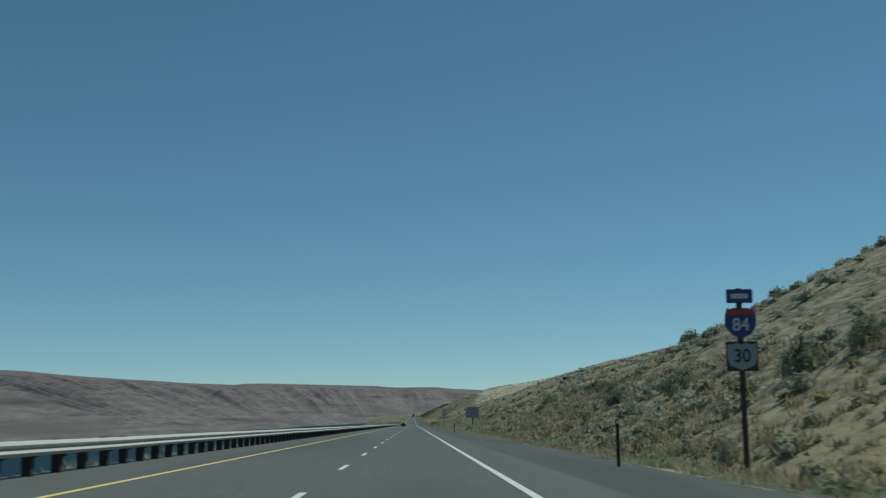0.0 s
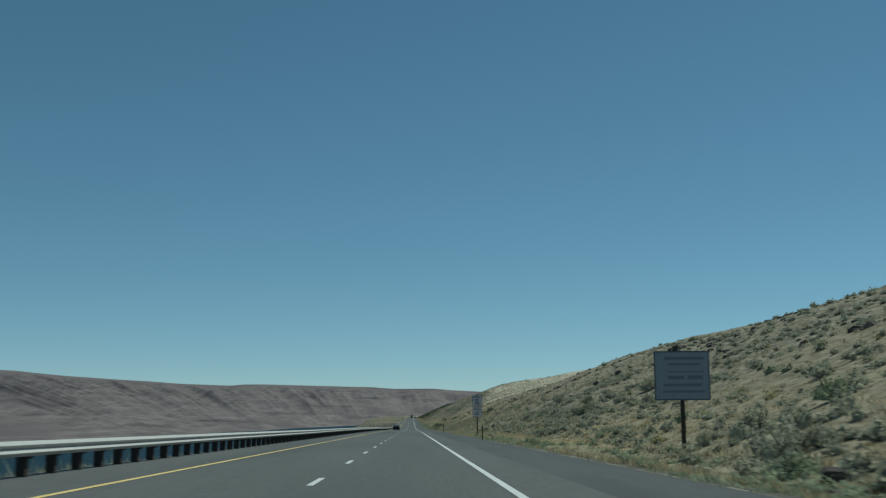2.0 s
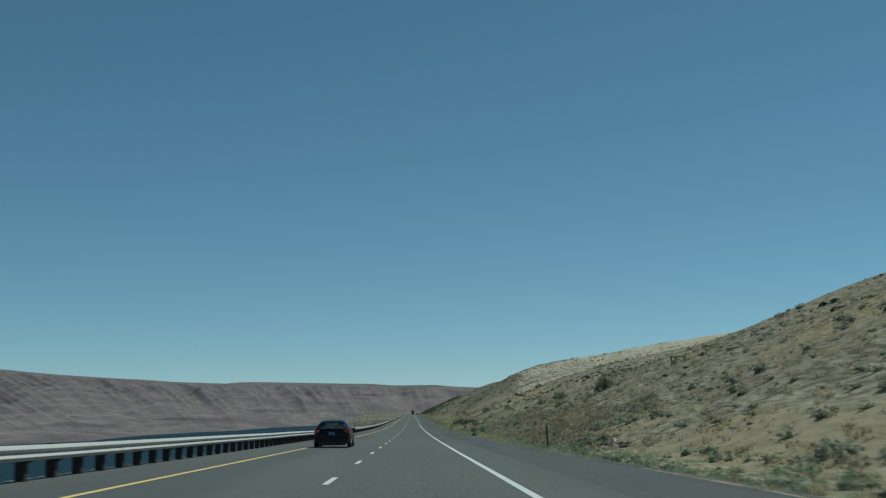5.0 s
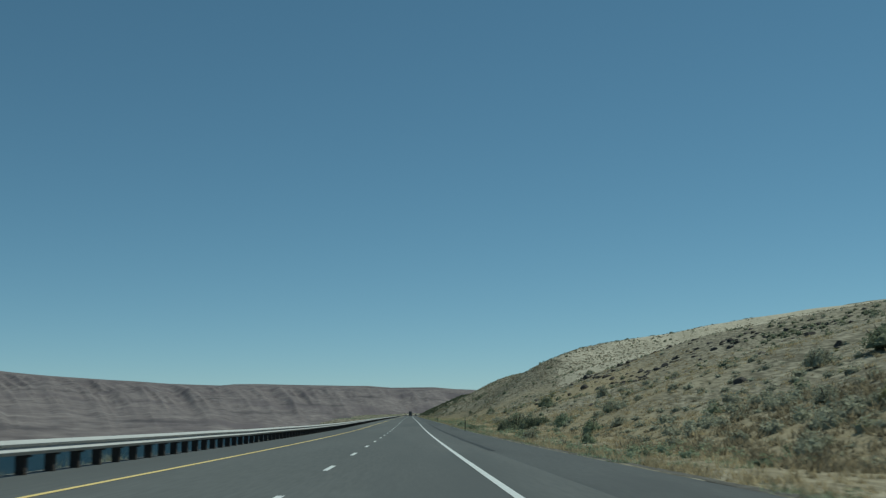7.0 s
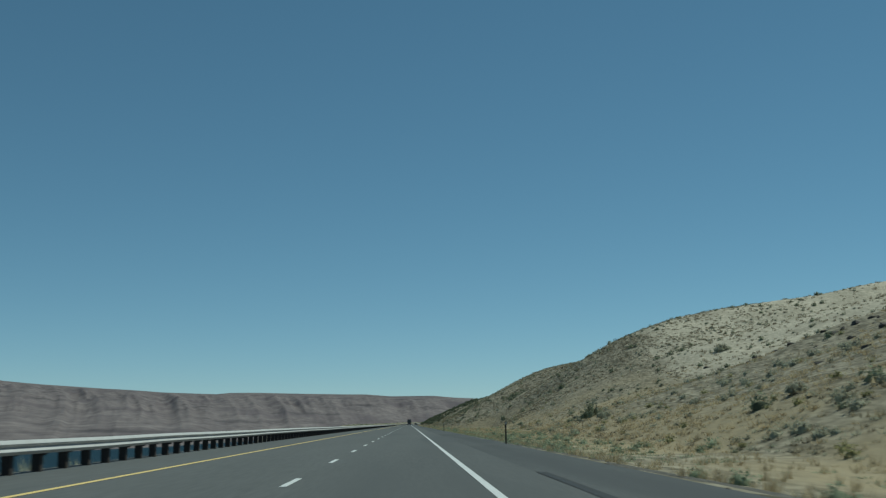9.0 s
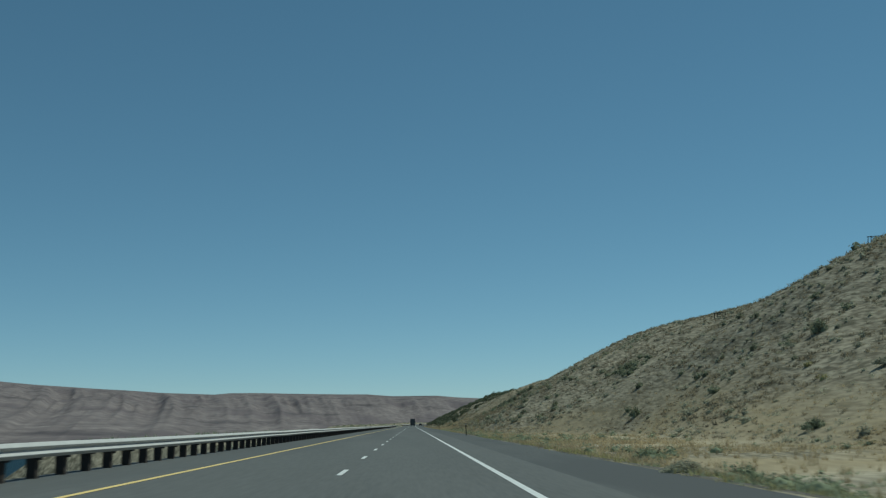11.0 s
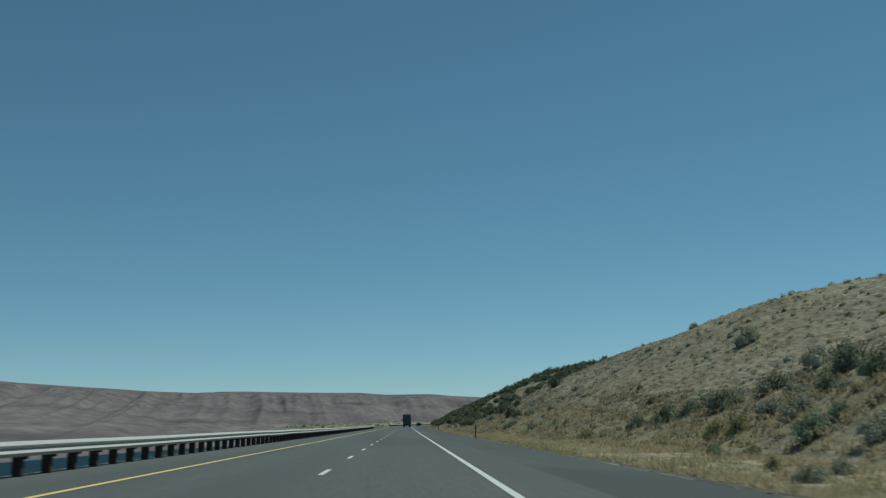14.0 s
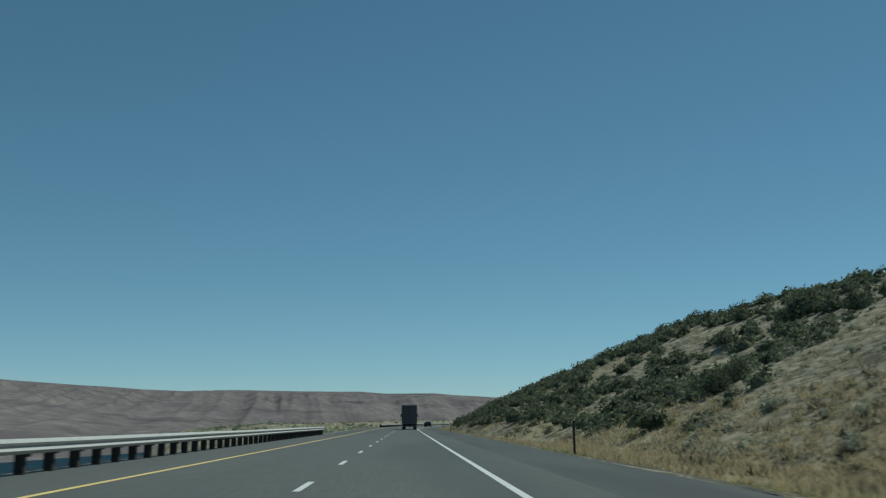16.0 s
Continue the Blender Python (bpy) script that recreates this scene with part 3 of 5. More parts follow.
rail = guardrail(-80.0, 1500.0, RAIL_U, "long galvanized steel guardrail on dark timber posts", (1210.0, 1500.0))
end = on_road(RAIL_U, 1501.0)
bm = bmesh.new()
for k in range(9):
    box(bm, (0.19 - 0.02 * k, 0.12 * k, 0.445), (0.27 - 0.03 * k, 0.12 * (k + 1), 0.745 - 0.004 * k), 0.01)
start = on_road(RAIL_U, -80.0)
tip = part("end_terminal", bm, GALV, rail, "flared steel end piece")
tip.location = Vector((end[0] - start[0], end[1] - start[1] - 1.0, end[2] - start[2])) * SCALE
guardrail(1655.0, 1960.0, RAIL_U, "distant steel guardrail round the outside of the bend", (0.0, 1.0))

# ---- highway signs ----


def sign_post(height, parent, w=0.075, buried=0.5):
    return part("post", boxed((-w, -w * 0.7, -buried), (w, w * 0.7, height), 0.012), SIGN_POST, parent, "dark weathered timber post")


def panel(name, w, h, z, mat, parent, y=-0.09, round_by=0.04, thick=0.012, x=0.0):
    """A thin sign plate with rounded corners, facing back along the road."""
    bm = bmesh.new()
    pts = []
    for cx, cz, a0 in ((w / 2 - round_by, h / 2 - round_by, 0), (-w / 2 + round_by, h / 2 - round_by, 90), (-w / 2 + round_by, -h / 2 + round_by, 180),
                       (w / 2 - round_by, -h / 2 + round_by, 270)):
        for k in range(5):
            a = radians(a0 + 22.5 * k)
            pts.append((x + cx + round_by * math.cos(a), z + cz + round_by * math.sin(a)))
    return outline(name, pts, mat, parent, y, thick)


def outline(name, pts, mat, parent, y, thick, label=""):
    bm = bmesh.new()
    front = [bm.verts.new((px, y, pz)) for px, pz in pts]
    back = [bm.verts.new((px, y + thick, pz)) for px, pz in pts]
    bm.faces.new(front)
    bm.faces.new(back[::-1])
    for k in range(len(pts)):
        bm.faces.new((front[k], front[(k + 1) % len(pts)], back[(k + 1) % len(pts)], back[k]))
    return part(name, bm, mat, parent, label)


def route_marker(place):
    s = thing("route_marker", place, label="route marker post with direction plaque, interstate shield and route shield", category="road sign")
    sign_post(5.05, s)
    plaque = panel("direction_plaque", 0.76, 0.40, 4.82, SIGN_BLUE, s)
    part("word_bar", boxed((-0.24, -0.098, 4.75), (0.24, -0.091, 4.89)), SIGN_WHITE, plaque)
    # shield: flat crown with dips, bulging sides and a point below
    half = [(0.0, 0.40), (0.16, 0.43), (0.30, 0.39), (0.37, 0.43), (0.44, 0.24), (0.455, 0.05), (0.41, -0.16), (0.28, -0.34), (0.0, -0.46)]
    pts = [(x, z + 4.06) for x, z in half] + [(-x, z + 4.06) for x, z in half[-2:0:-1]]
    shield = outline("interstate_shield", pts, SIGN_BLUE, s, -0.09, 0.012, "blue interstate shield with red crown and white numerals")
    crown = [(-0.42, 0.22), (-0.355, 0.40), (-0.29, 0.365), (-0.16, 0.40), (0, 0.375), (0.16, 0.40), (0.29, 0.365), (0.355, 0.40), (0.42, 0.22)]
    outline("red_crown", [(x, z + 4.06) for x, z in crown], SIGN_RED, shield, -0.097, 0.006)
    lettering("numerals", "84", 0.52, (0.0, -0.098, 3.99), SIGN_WHITE, shield, 0.95)
    plate = panel("route_plate", 0.92, 0.84, 3.10, SIGN_BLACK, s)
    half = [(0.0, 0.33), (0.12, 0.38), (0.28, 0.34), (0.40, 0.36), (0.43, 0.16), (0.42, -0.1), (0.34, -0.26), (0.16, -0.33), (0.0, -0.40)]
    pts = [(x, z + 3.10) for x, z in half] + [(-x, z + 3.10) for x, z in half[-2:0:-1]]
    white = outline("white_shield", pts, SIGN_GREY, plate, -0.097, 0.006)
    lettering("numerals", "30", 0.52, (0.0, -0.101, 3.10), SIGN_BLACK, white, 0.95)
    return s


def speed_sign(place):
    s = thing("speed_limit_sign", place, label="white speed limit sign over a truck limit plate on one post", category="road sign")
    sign_post(5.95, s)
    for w, h, z, lines in ((1.22, 1.55, 5.02, (("SPEED", 0.30, 0.50), ("LIMIT", 0.30, 0.12), ("70", 0.66, -0.40))), (1.22, 1.27, 3.53, (("TRUCKS", 0.28, 0.36), ("65", 0.62, -0.20)))):
        edge = panel("sign_panel", w, h, z, SIGN_BLACK, s)
        face = panel("face", w - 0.07, h - 0.07, z, SIGN_WHITE, edge, y=-0.094, thick=0.004)
        for words, size, dz in lines:
            lettering("lettering", words, size, (0.0, -0.1, z + dz), SIGN_BLACK, face, 0.92)
    return s


def notice_board(place):
    s = thing("notice_board", place, label="faded blue-grey information panel with dark lettering on one post", category="road sign")
    sign_post(2.2, s, 0.09, 0.9)
    edge = panel("board", 2.40, 2.10, 2.98, SIGN_LINE, s, y=-0.12, round_by=0.05)
    face = panel("face", 2.28, 1.98, 2.98, SIGN_GREY, edge, y=-0.125, thick=0.004)
    for z, lo, hi, h in ((3.72, -0.75, 0.95, 0.13), (3.46, -0.6, 0.8, 0.1), (3.14, -0.62, 0.95, 0.05), (2.90, -0.62, 0.1, 0.16), (2.90, 0.25, 0.9, 0.16),
                         (2.58, -0.8, 0.85, 0.12), (2.30, -0.85, 0.95, 0.10)):
        part("word_bar", boxed((lo, -0.131, z - h / 2), (hi, -0.126, z + h / 2)), SIGN_FAINT, face)
    part("brace", boxed((-1.0, -0.106, 2.35), (1.0, -0.066, 2.43)), SIGN_POST, s)
    part("brace", boxed((-1.0, -0.106, 3.5), (1.0, -0.066, 3.58)), SIGN_POST, s)
    return s


def verge(u, y):
    return on_land(u, y)


marker_at = verge(9.3, 3.0)
route_marker((marker_at[0], marker_at[1], marker_at[2] + 0.28))
board_at, speed_at = verge(11.65, 196.5), verge(8.85, 301.0)
notice_board((board_at[0], board_at[1], board_at[2] + 0.22))
speed_sign((speed_at[0], speed_at[1], speed_at[2] - 0.3))

# ---- delineator posts ----
deline = thing("delineator_post", on_land(5.5, 2.0), label="slim dark roadside delineator post with a pale reflector", category="delineator", group="delineators along the shoulder")
stake = part("stake", boxed((-0.045, -0.025, -0.3), (0.045, 0.025, 1.42), 0.01), DELINEATOR, deline)
part("reflector", boxed((-0.035, -0.034, 1.30), (0.035, -0.027, 1.38), 0.002), REFLECT, deline, "pale reflector strip")
rnd = random.Random(11)
for k in range(1, 15):
    x, y, z = on_land({1: 5.35, 2: 5.8, 4: 7.4, 9: 5.65, 10: 5.6, 12: 6.35}.get(k, 6.0), {9: 1071.5, 10: 1192.3, 6: 715.5, 12: 1437.5}.get(k, 2.0 + 119.3 * k))
    copy_thing(deline, pose(x * SCALE, y * SCALE, z * SCALE, rnd.uniform(-2, 2), rnd.uniform(-3, 2), rnd.uniform(-8, 8)))


# ---- fence braces on the slope ----
def fence_brace(u, y, turn, size=1.0):
    x, y, z = on_land(u, y)
    s = thing("fence_brace", (x, y, z), turn, "old dark timber fence brace on the slope", "fence", "fence braces on the slope")
    s.scale = (size, size, size)
    for px in (-1.2, -0.55, 1.2):
        part("post", tube(bmesh.new(), (px, 0, -0.8), (px + 0.04, 0, 1.15), 0.10, 0.085), SIGN_POST, s)
    part("rail", tube(bmesh.new(), (-1.4, -0.06, 1.02), (1.4, -0.06, 1.12), 0.085), SIGN_POST, s)
    part("brace_rod", tube(bmesh.new(), (-0.55, -0.05, 1.0), (1.15, -0.05, 0.15), 0.05), SIGN_POST, s)
    return s


fence_brace(37.5, 575.2, 12, 0.85)
fence_brace(49.0, 1126.8, -20, 0.7)
fence_brace(91.0, 307.0, -10, 1.2)
fence_brace(58.9, 1089.2, -15, 0.55)


# ---- hatchback ----
def loft(rings, closed_ends=True):
    bm = bmesh.new()
    vs = [[bm.verts.new(p) for p in ring] for ring in rings]
    n = len(rings[0])
    for a, b in zip(vs, vs[1:]):
        for k in range(n):
            bm.faces.new((a[k], a[(k + 1) % n], b[(k + 1) % n], b[k]))
    if closed_ends:
        bm.faces.new(vs[0])
        bm.faces.new(vs[-1][::-1])
    return bm


def wheel(parent, x, y, r, w, side):
    """Tyre with a rounded tread and a five-spoke rim; side is +1 where the outer face looks to +x."""
    prof = [(-w / 2, r * 0.66), (-w / 2, r * 0.9), (-w * 0.38, r * 0.985), (-w * 0.2, r), (w * 0.2, r), (w * 0.38, r * 0.985), (w / 2, r * 0.9), (w / 2, r * 0.66)]
    n = 28
    bm = bmesh.new()
    vs = [[bm.verts.new((px, pr * math.sin(2 * math.pi * k / n), r + pr * math.cos(2 * math.pi * k / n))) for px, pr in prof] for k in range(n)]
    for k in range(n):
        a, b = vs[k], vs[(k + 1) % n]
        for j in range(len(prof)):
            bm.faces.new((a[j], a[(j + 1) % len(prof)], b[(j + 1) % len(prof)], b[j]))
    t = part("wheel", bm, TYRE, parent, smooth=False)
    t.location = Vector((x, y, 0)) * SCALE
    bm = bmesh.new()
    out = side * w * 0.42
    bmesh.ops.create_cone(bm, cap_ends=True, segments=24, radius1=r * 0.2, radius2=r * 0.16, depth=0.05, matrix=pose(out, 0, r, 0, 90 * side, 0))
    for k in range(5):
        a = 2 * math.pi * k / 5
        tube(bm, (out, 0, r), (out - side * 0.02, r * 0.62 * math.sin(a), r + r * 0.62 * math.cos(a)), r * 0.12, r * 0.09, 6)
    ring = 24
    inner = [[bm.verts.new((out - side * dx, q * r * math.sin(2 * math.pi * k / ring), r + q * r * math.cos(2 * math.pi * k / ring))) for dx, q in ((0.0, 0.67), (0.0, 0.6), (0.1, 0.6), (0.1, 0.67))]
             for k in range(ring)]
    for k in range(ring):
        a, b = inner[k], inner[(k + 1) % ring]
        for j in range(4):
            bm.faces.new((a[j], a[(j + 1) % 4], b[(j + 1) % 4], b[j]))
    part("rim", bm, RIM, t, "bright alloy rim")
    return t


def hatchback(place, turn=0.0):
    """Rear at y = 0, nose towards +y."""
    s = thing("hatchback", place, turn, "black five-door hatchback car in the passing lane", "car")
    # y, half width low, half width at belt, sill z, belt z, roof half width, roof z
    st = [(0.00, 0.78, 0.80, 0.40, 0.80, 0.70, 0.83), (0.05, 0.86, 0.87, 0.30, 0.88, 0.76, 0.92), (0.16, 0.895, 0.895, 0.25, 0.93, 0.72, 1.04), (0.32, 0.91, 0.905, 0.21, 0.95, 0.66, 1.20),
          (0.50, 0.912, 0.91, 0.19, 0.96, 0.61, 1.335), (0.75, 0.912, 0.91, 0.19, 0.965, 0.585, 1.40), (1.3, 0.912, 0.905, 0.18, 0.96, 0.58, 1.455), (2.0, 0.912, 0.90, 0.18, 0.95, 0.575, 1.465),
          (2.6, 0.912, 0.90, 0.18, 0.93, 0.55, 1.40), (3.0, 0.91, 0.89, 0.18, 0.92, 0.56, 1.20), (3.35, 0.905, 0.88, 0.18, 0.90, 0.70, 0.97), (3.8, 0.89, 0.86, 0.19, 0.84, 0.70, 0.89),
          (4.15, 0.84, 0.80, 0.22, 0.74, 0.62, 0.77), (4.33, 0.70, 0.66, 0.30, 0.58, 0.52, 0.60)]
    rings = []
    for y, wl, wb, zs, zb, wr, zr in st:
        half = [(wl * 0.9, zs), (wl, zs + 0.10), (wl + 0.012, (zs + zb) / 2 + 0.05), (wb, zb - 0.05), (wb - 0.03, zb), ((wb + wr) / 2 + 0.005, (zb + zr) / 2 + 0.02),
                (wr + 0.035, zr - 0.07), (wr - 0.06, zr - 0.015), (wr * 0.5, zr + 0.008)]
        rings.append([(x, y, z) for x, z in half] + [(-x, y, z) for x, z in half[::-1]])
    part("body", loft(rings), CAR_PAINT, s, "glossy black bodywork", smooth=True)

    def section(y):
        k = next(i for i in range(len(st) - 1) if st[i + 1][0] >= y)
        a, b = st[k], st[k + 1]
        w = (y - a[0]) / (b[0] - a[0])
        return [p + (q - p) * w for p, q in zip(a, b)]

    # rear window: bowed panel that follows the tailgate
    bm = bmesh.new()
    grid = []
    for j in range(6):
        z = 0.985 + 0.285 * j / 5
        y = 0.085 + 0.37 * (z - 0.985) / 0.30 - 0.035
        w = 0.66 - 0.10 * j / 5
        grid.append([bm.verts.new((w * (i / 4 - 1), y + 0.06 * (i / 4 - 1) ** 4, z + 0.01 * math.cos((i / 4 - 1) * 1.5))) for i in range(9)])
    for a, b in zip(grid, grid[1:]):
        for i in range(8):
            bm.faces.new((a[i], a[i + 1], b[i + 1], b[i]))
    part("rear_window", bm, REAR_GLASS, s, "dark rear window with see-through light painted in patches", smooth=True)
    # side windows
    for side in (-1, 1):
        for y0, y1 in ((0.62, 1.05), (1.10, 1.95), (2.02, 2.85)):
            bm = bmesh.new()
            pts = []
            for y in np.linspace(y0, y1, 6):
                _, _, wb, _, zb, wr, zr = section(y)
                lo = (wb + 0.006, y, zb + 0.02)
                hi = (wr + 0.062, y + (0.05 if y1 < 1.1 else 0), max(zr - 0.065, zb + 0.06))
                mid = ((wb + wr) / 2 + 0.034, y, (lo[2] + hi[2]) / 2 + 0.015)
                pts.append([bm.verts.new((side * p[0], p[1], p[2])) for p in (lo, mid, hi)])
            for a, b in zip(pts, pts[1:]):
                for i in range(2):
                    bm.faces.new((a[i], a[i + 1], b[i + 1], b[i]))
            bmesh.ops.solidify(bm, geom=bm.faces[:], thickness=0.006)
            part("side_window", bm, GLASS, s, smooth=True)
        # wrap-round tail lamp
        bm = bmesh.new()
        rows_ = []
        for z, wi in ((0.76, 0.74), (0.81, 0.67), (0.87, 0.62), (0.92, 0.65), (0.96, 0.76)):
            rows_.append([bm.verts.new((side * x, y, z + dz)) for x, y, dz in ((wi, -0.015, 0), (max(wi + 0.02, 0.75), -0.008, 0.0), (0.82, 0.012, 0.01), (0.885, 0.07, 0.015), (0.915, 0.22, 0.03))])
        for a, b in zip(rows_, rows_[1:]):
            for i in range(4):
                bm.faces.new((a[i], a[i + 1], b[i + 1], b[i]))
        bmesh.ops.solidify(bm, geom=bm.faces[:], thickness=0.03)
        lamp = part("tail_light", bm, RED_LENS, s, "wrap-round red tail lamp", smooth=True)
        part("lens_strip", boxed((side * 0.71 - 0.05, -0.028, 0.875), (side * 0.71 + 0.05, -0.018, 0.89), 0.003), CLEAR_LENS, lamp)
        # mirror
        mirror = part("wing_mirror", boxed((side * 0.97 - 0.10, 2.62, 0.86), (side * 0.97 + 0.10, 2.78, 1.0), 0.04), CAR_PAINT, s)
        part("mirror_glass", boxed((side * 0.97 - 0.08, 2.612, 0.875), (side * 0.97 + 0.08, 2.618, 0.985), 0.002), GLASS, mirror)
        for y in (1.38, 2.25):
            part("door_handle", boxed((side * 0.915 - 0.015, y, 0.86), (side * 0.915 + 0.015, y + 0.2, 0.885), 0.008), CAR_PAINT, s)
        for y in (0.86, 3.50):
            wheel(s, side * 0.852, y, 0.325, 0.21, side)
            # the body has no wheel opening; a black disc stands in for its shade
            bm = bmesh.new()
            tube(bm, (side * 0.88, y, 0.325), (side * 0.917, y, 0.325), 0.365, 0.365, 28)
            part("wheel_well_shade", bm, CAR_TRIM, s)
    part("bumper", boxed((-0.82, -0.05, 0.28), (0.82, 0.06, 0.54), 0.05), CAR_PAINT, s)
    part("bumper_skirt", boxed((-0.70, -0.045, 0.13), (0.70, 0.05, 0.36), 0.03), CAR_TRIM, s, "matt black lower bumper")
    plate = part("number_plate", boxed((-0.155, -0.03, 0.67), (0.155, 0.0, 0.82), 0.004), PLATE, s, "pale blue number plate")
    part("plate_bar", boxed((-0.12, -0.036, 0.72), (0.12, -0.031, 0.77)), PLATE_BAR, plate)
    part("tailgate_trim", boxed((-0.30, -0.018, 0.845), (0.30, 0.02, 0.87), 0.006), CAR_TRIM, s)
    part("spoiler", boxed((-0.57, 0.42, 1.292), (0.57, 0.68, 1.322), 0.012), CAR_PAINT, s)
    part("antenna", tube(bmesh.new(), (0, 0.95, 1.43), (0, 0.80, 1.62), 0.012, 0.006, 6), CAR_TRIM, s)
    part("wiper", boxed((-0.02, -0.01, 0.945), (0.36, 0.015, 0.96), 0.004), CAR_TRIM, s)
    part("exhaust", tube(bmesh.new(), (0.52, -0.04, 0.27), (0.52, 0.2, 0.27), 0.035), RIM, s)
    return s


near_car = hatchback(on_road(-4.26, 473.9))
near_car.scale = (1, 1, 0.97)
far_car = copy_thing(near_car, pose(*[v * SCALE for v in on_road(0.2, 1696.0)], 0, 0, -6))
tagged(far_car, "dark hatchback car far ahead on the bend", "car")


# ---- lorry ----
def lorry(place, turn=0.0):
    """Trailer rear at y = 0, tractor ahead."""
    s = thing("lorry", place, turn, "dark grey box trailer lorry on the carriageway", "truck")
    part("trailer_box", boxed((-1.28, 0.03, 1.12), (1.28, 15.6, 4.10), 0.03), TRAILER, s, "dirty dark grey box trailer")
    frame_bm = boxed((-1.30, -0.03, 1.0), (1.30, 0.06, 1.14), 0.01)
    for x in (-1.25, 1.25):
        box(frame_bm, (x - 0.05, -0.03, 1.14), (x + 0.05, 0.06, 4.0))
    box(frame_bm, (-1.30, -0.03, 4.0), (1.30, 0.06, 4.12))
    part("rear_frame", frame_bm, TRAILER_EDGE, s, "steel rear door frame")
    for side in (-1, 1):
        door = part("rear_door", boxed((min(0.012 * side, 1.19 * side), -0.012, 1.16), (max(0.012 * side, 1.19 * side), 0.028, 3.98), 0.006), TRAILER, s)
        for x in (0.28, 0.62):
            part("lock_rod", tube(bmesh.new(), (side * x, -0.035, 1.1), (side * x, -0.035, 4.02), 0.018, None, 8), TRAILER_EDGE, door)
        for z in (1.5, 2.3, 3.1, 3.8):
            part("hinge", boxed((side * 1.10 - 0.09, -0.03, z - 0.04), (side * 1.10 + 0.09, -0.013, z + 0.04)), TRAILER_EDGE, door)
        part("tail_light", boxed((side * 1.02 - 0.16, -0.05, 1.01), (side * 1.02 + 0.16, -0.03, 1.11), 0.01), RED_LENS, s)
        part("mud_flap", boxed((side * 0.92 - 0.3, 0.55, 0.22), (side * 0.92 + 0.3, 0.57, 0.98), 0.004), CAR_TRIM, s)
        for y in (1.4, 2.7):
            for x in (0.80, 1.10):
                wheel(s, side * x, y, 0.50, 0.25, side)
        for y in (15.2, 16.5, 20.2):
            wheel(s, side * 1.02, y, 0.50, 0.28, side)
        mirror = part("mirror", boxed((side * 1.48 - 0.12, 18.8, 2.3), (side * 1.48 + 0.12, 18.9, 2.95), 0.03), CAB, s)
        part("mirror_arm", tube(bmesh.new(), (side * 1.2, 18.85, 2.6), (side * 1.4, 18.85, 2.6), 0.025, None, 6), CAB, mirror)
    part("underride_bar", boxed((-1.15, 0.0, 0.50), (1.15, 0.1, 0.62), 0.01), TRAILER_EDGE, s)
    for x in (-0.5, 0.5):
        part("bar_upright", boxed((x - 0.05, 0.02, 0.62), (x + 0.05, 0.08, 1.02)), TRAILER_EDGE, s)
    part("chassis", boxed((-0.5, 0.4, 0.85), (0.5, 19.5, 1.12), 0.02), CAR_TRIM, s)
    bm = boxed((-1.2, 16.9, 0.7), (1.2, 19.4, 3.6), 0.15)
    box(bm, (-1.05, 19.3, 0.6), (1.05, 21.2, 1.9), 0.15)
    part("cab", bm, CAB, s, "dark tractor cab")
    return s


lorry(on_road(0.35, 1588.0))


# ---- plants, stones ----
def dome(p, seed):
    """Pushes points of a unit dome in and out, in lobes."""
    a, c = np.arctan2(p[:, 1], p[:, 0]), p[:, 2]
    k = 0.80 + 0.13 * np.sin(3 * a + seed) + 0.09 * np.sin(5 * a + 4 * c + 2 * seed) + 0.09 * np.cos(7 * c + 2 * a + seed)
    q = p * k[:, None]
    q[:, 2] = q[:, 2] * 1.05 + 0.02
    return q


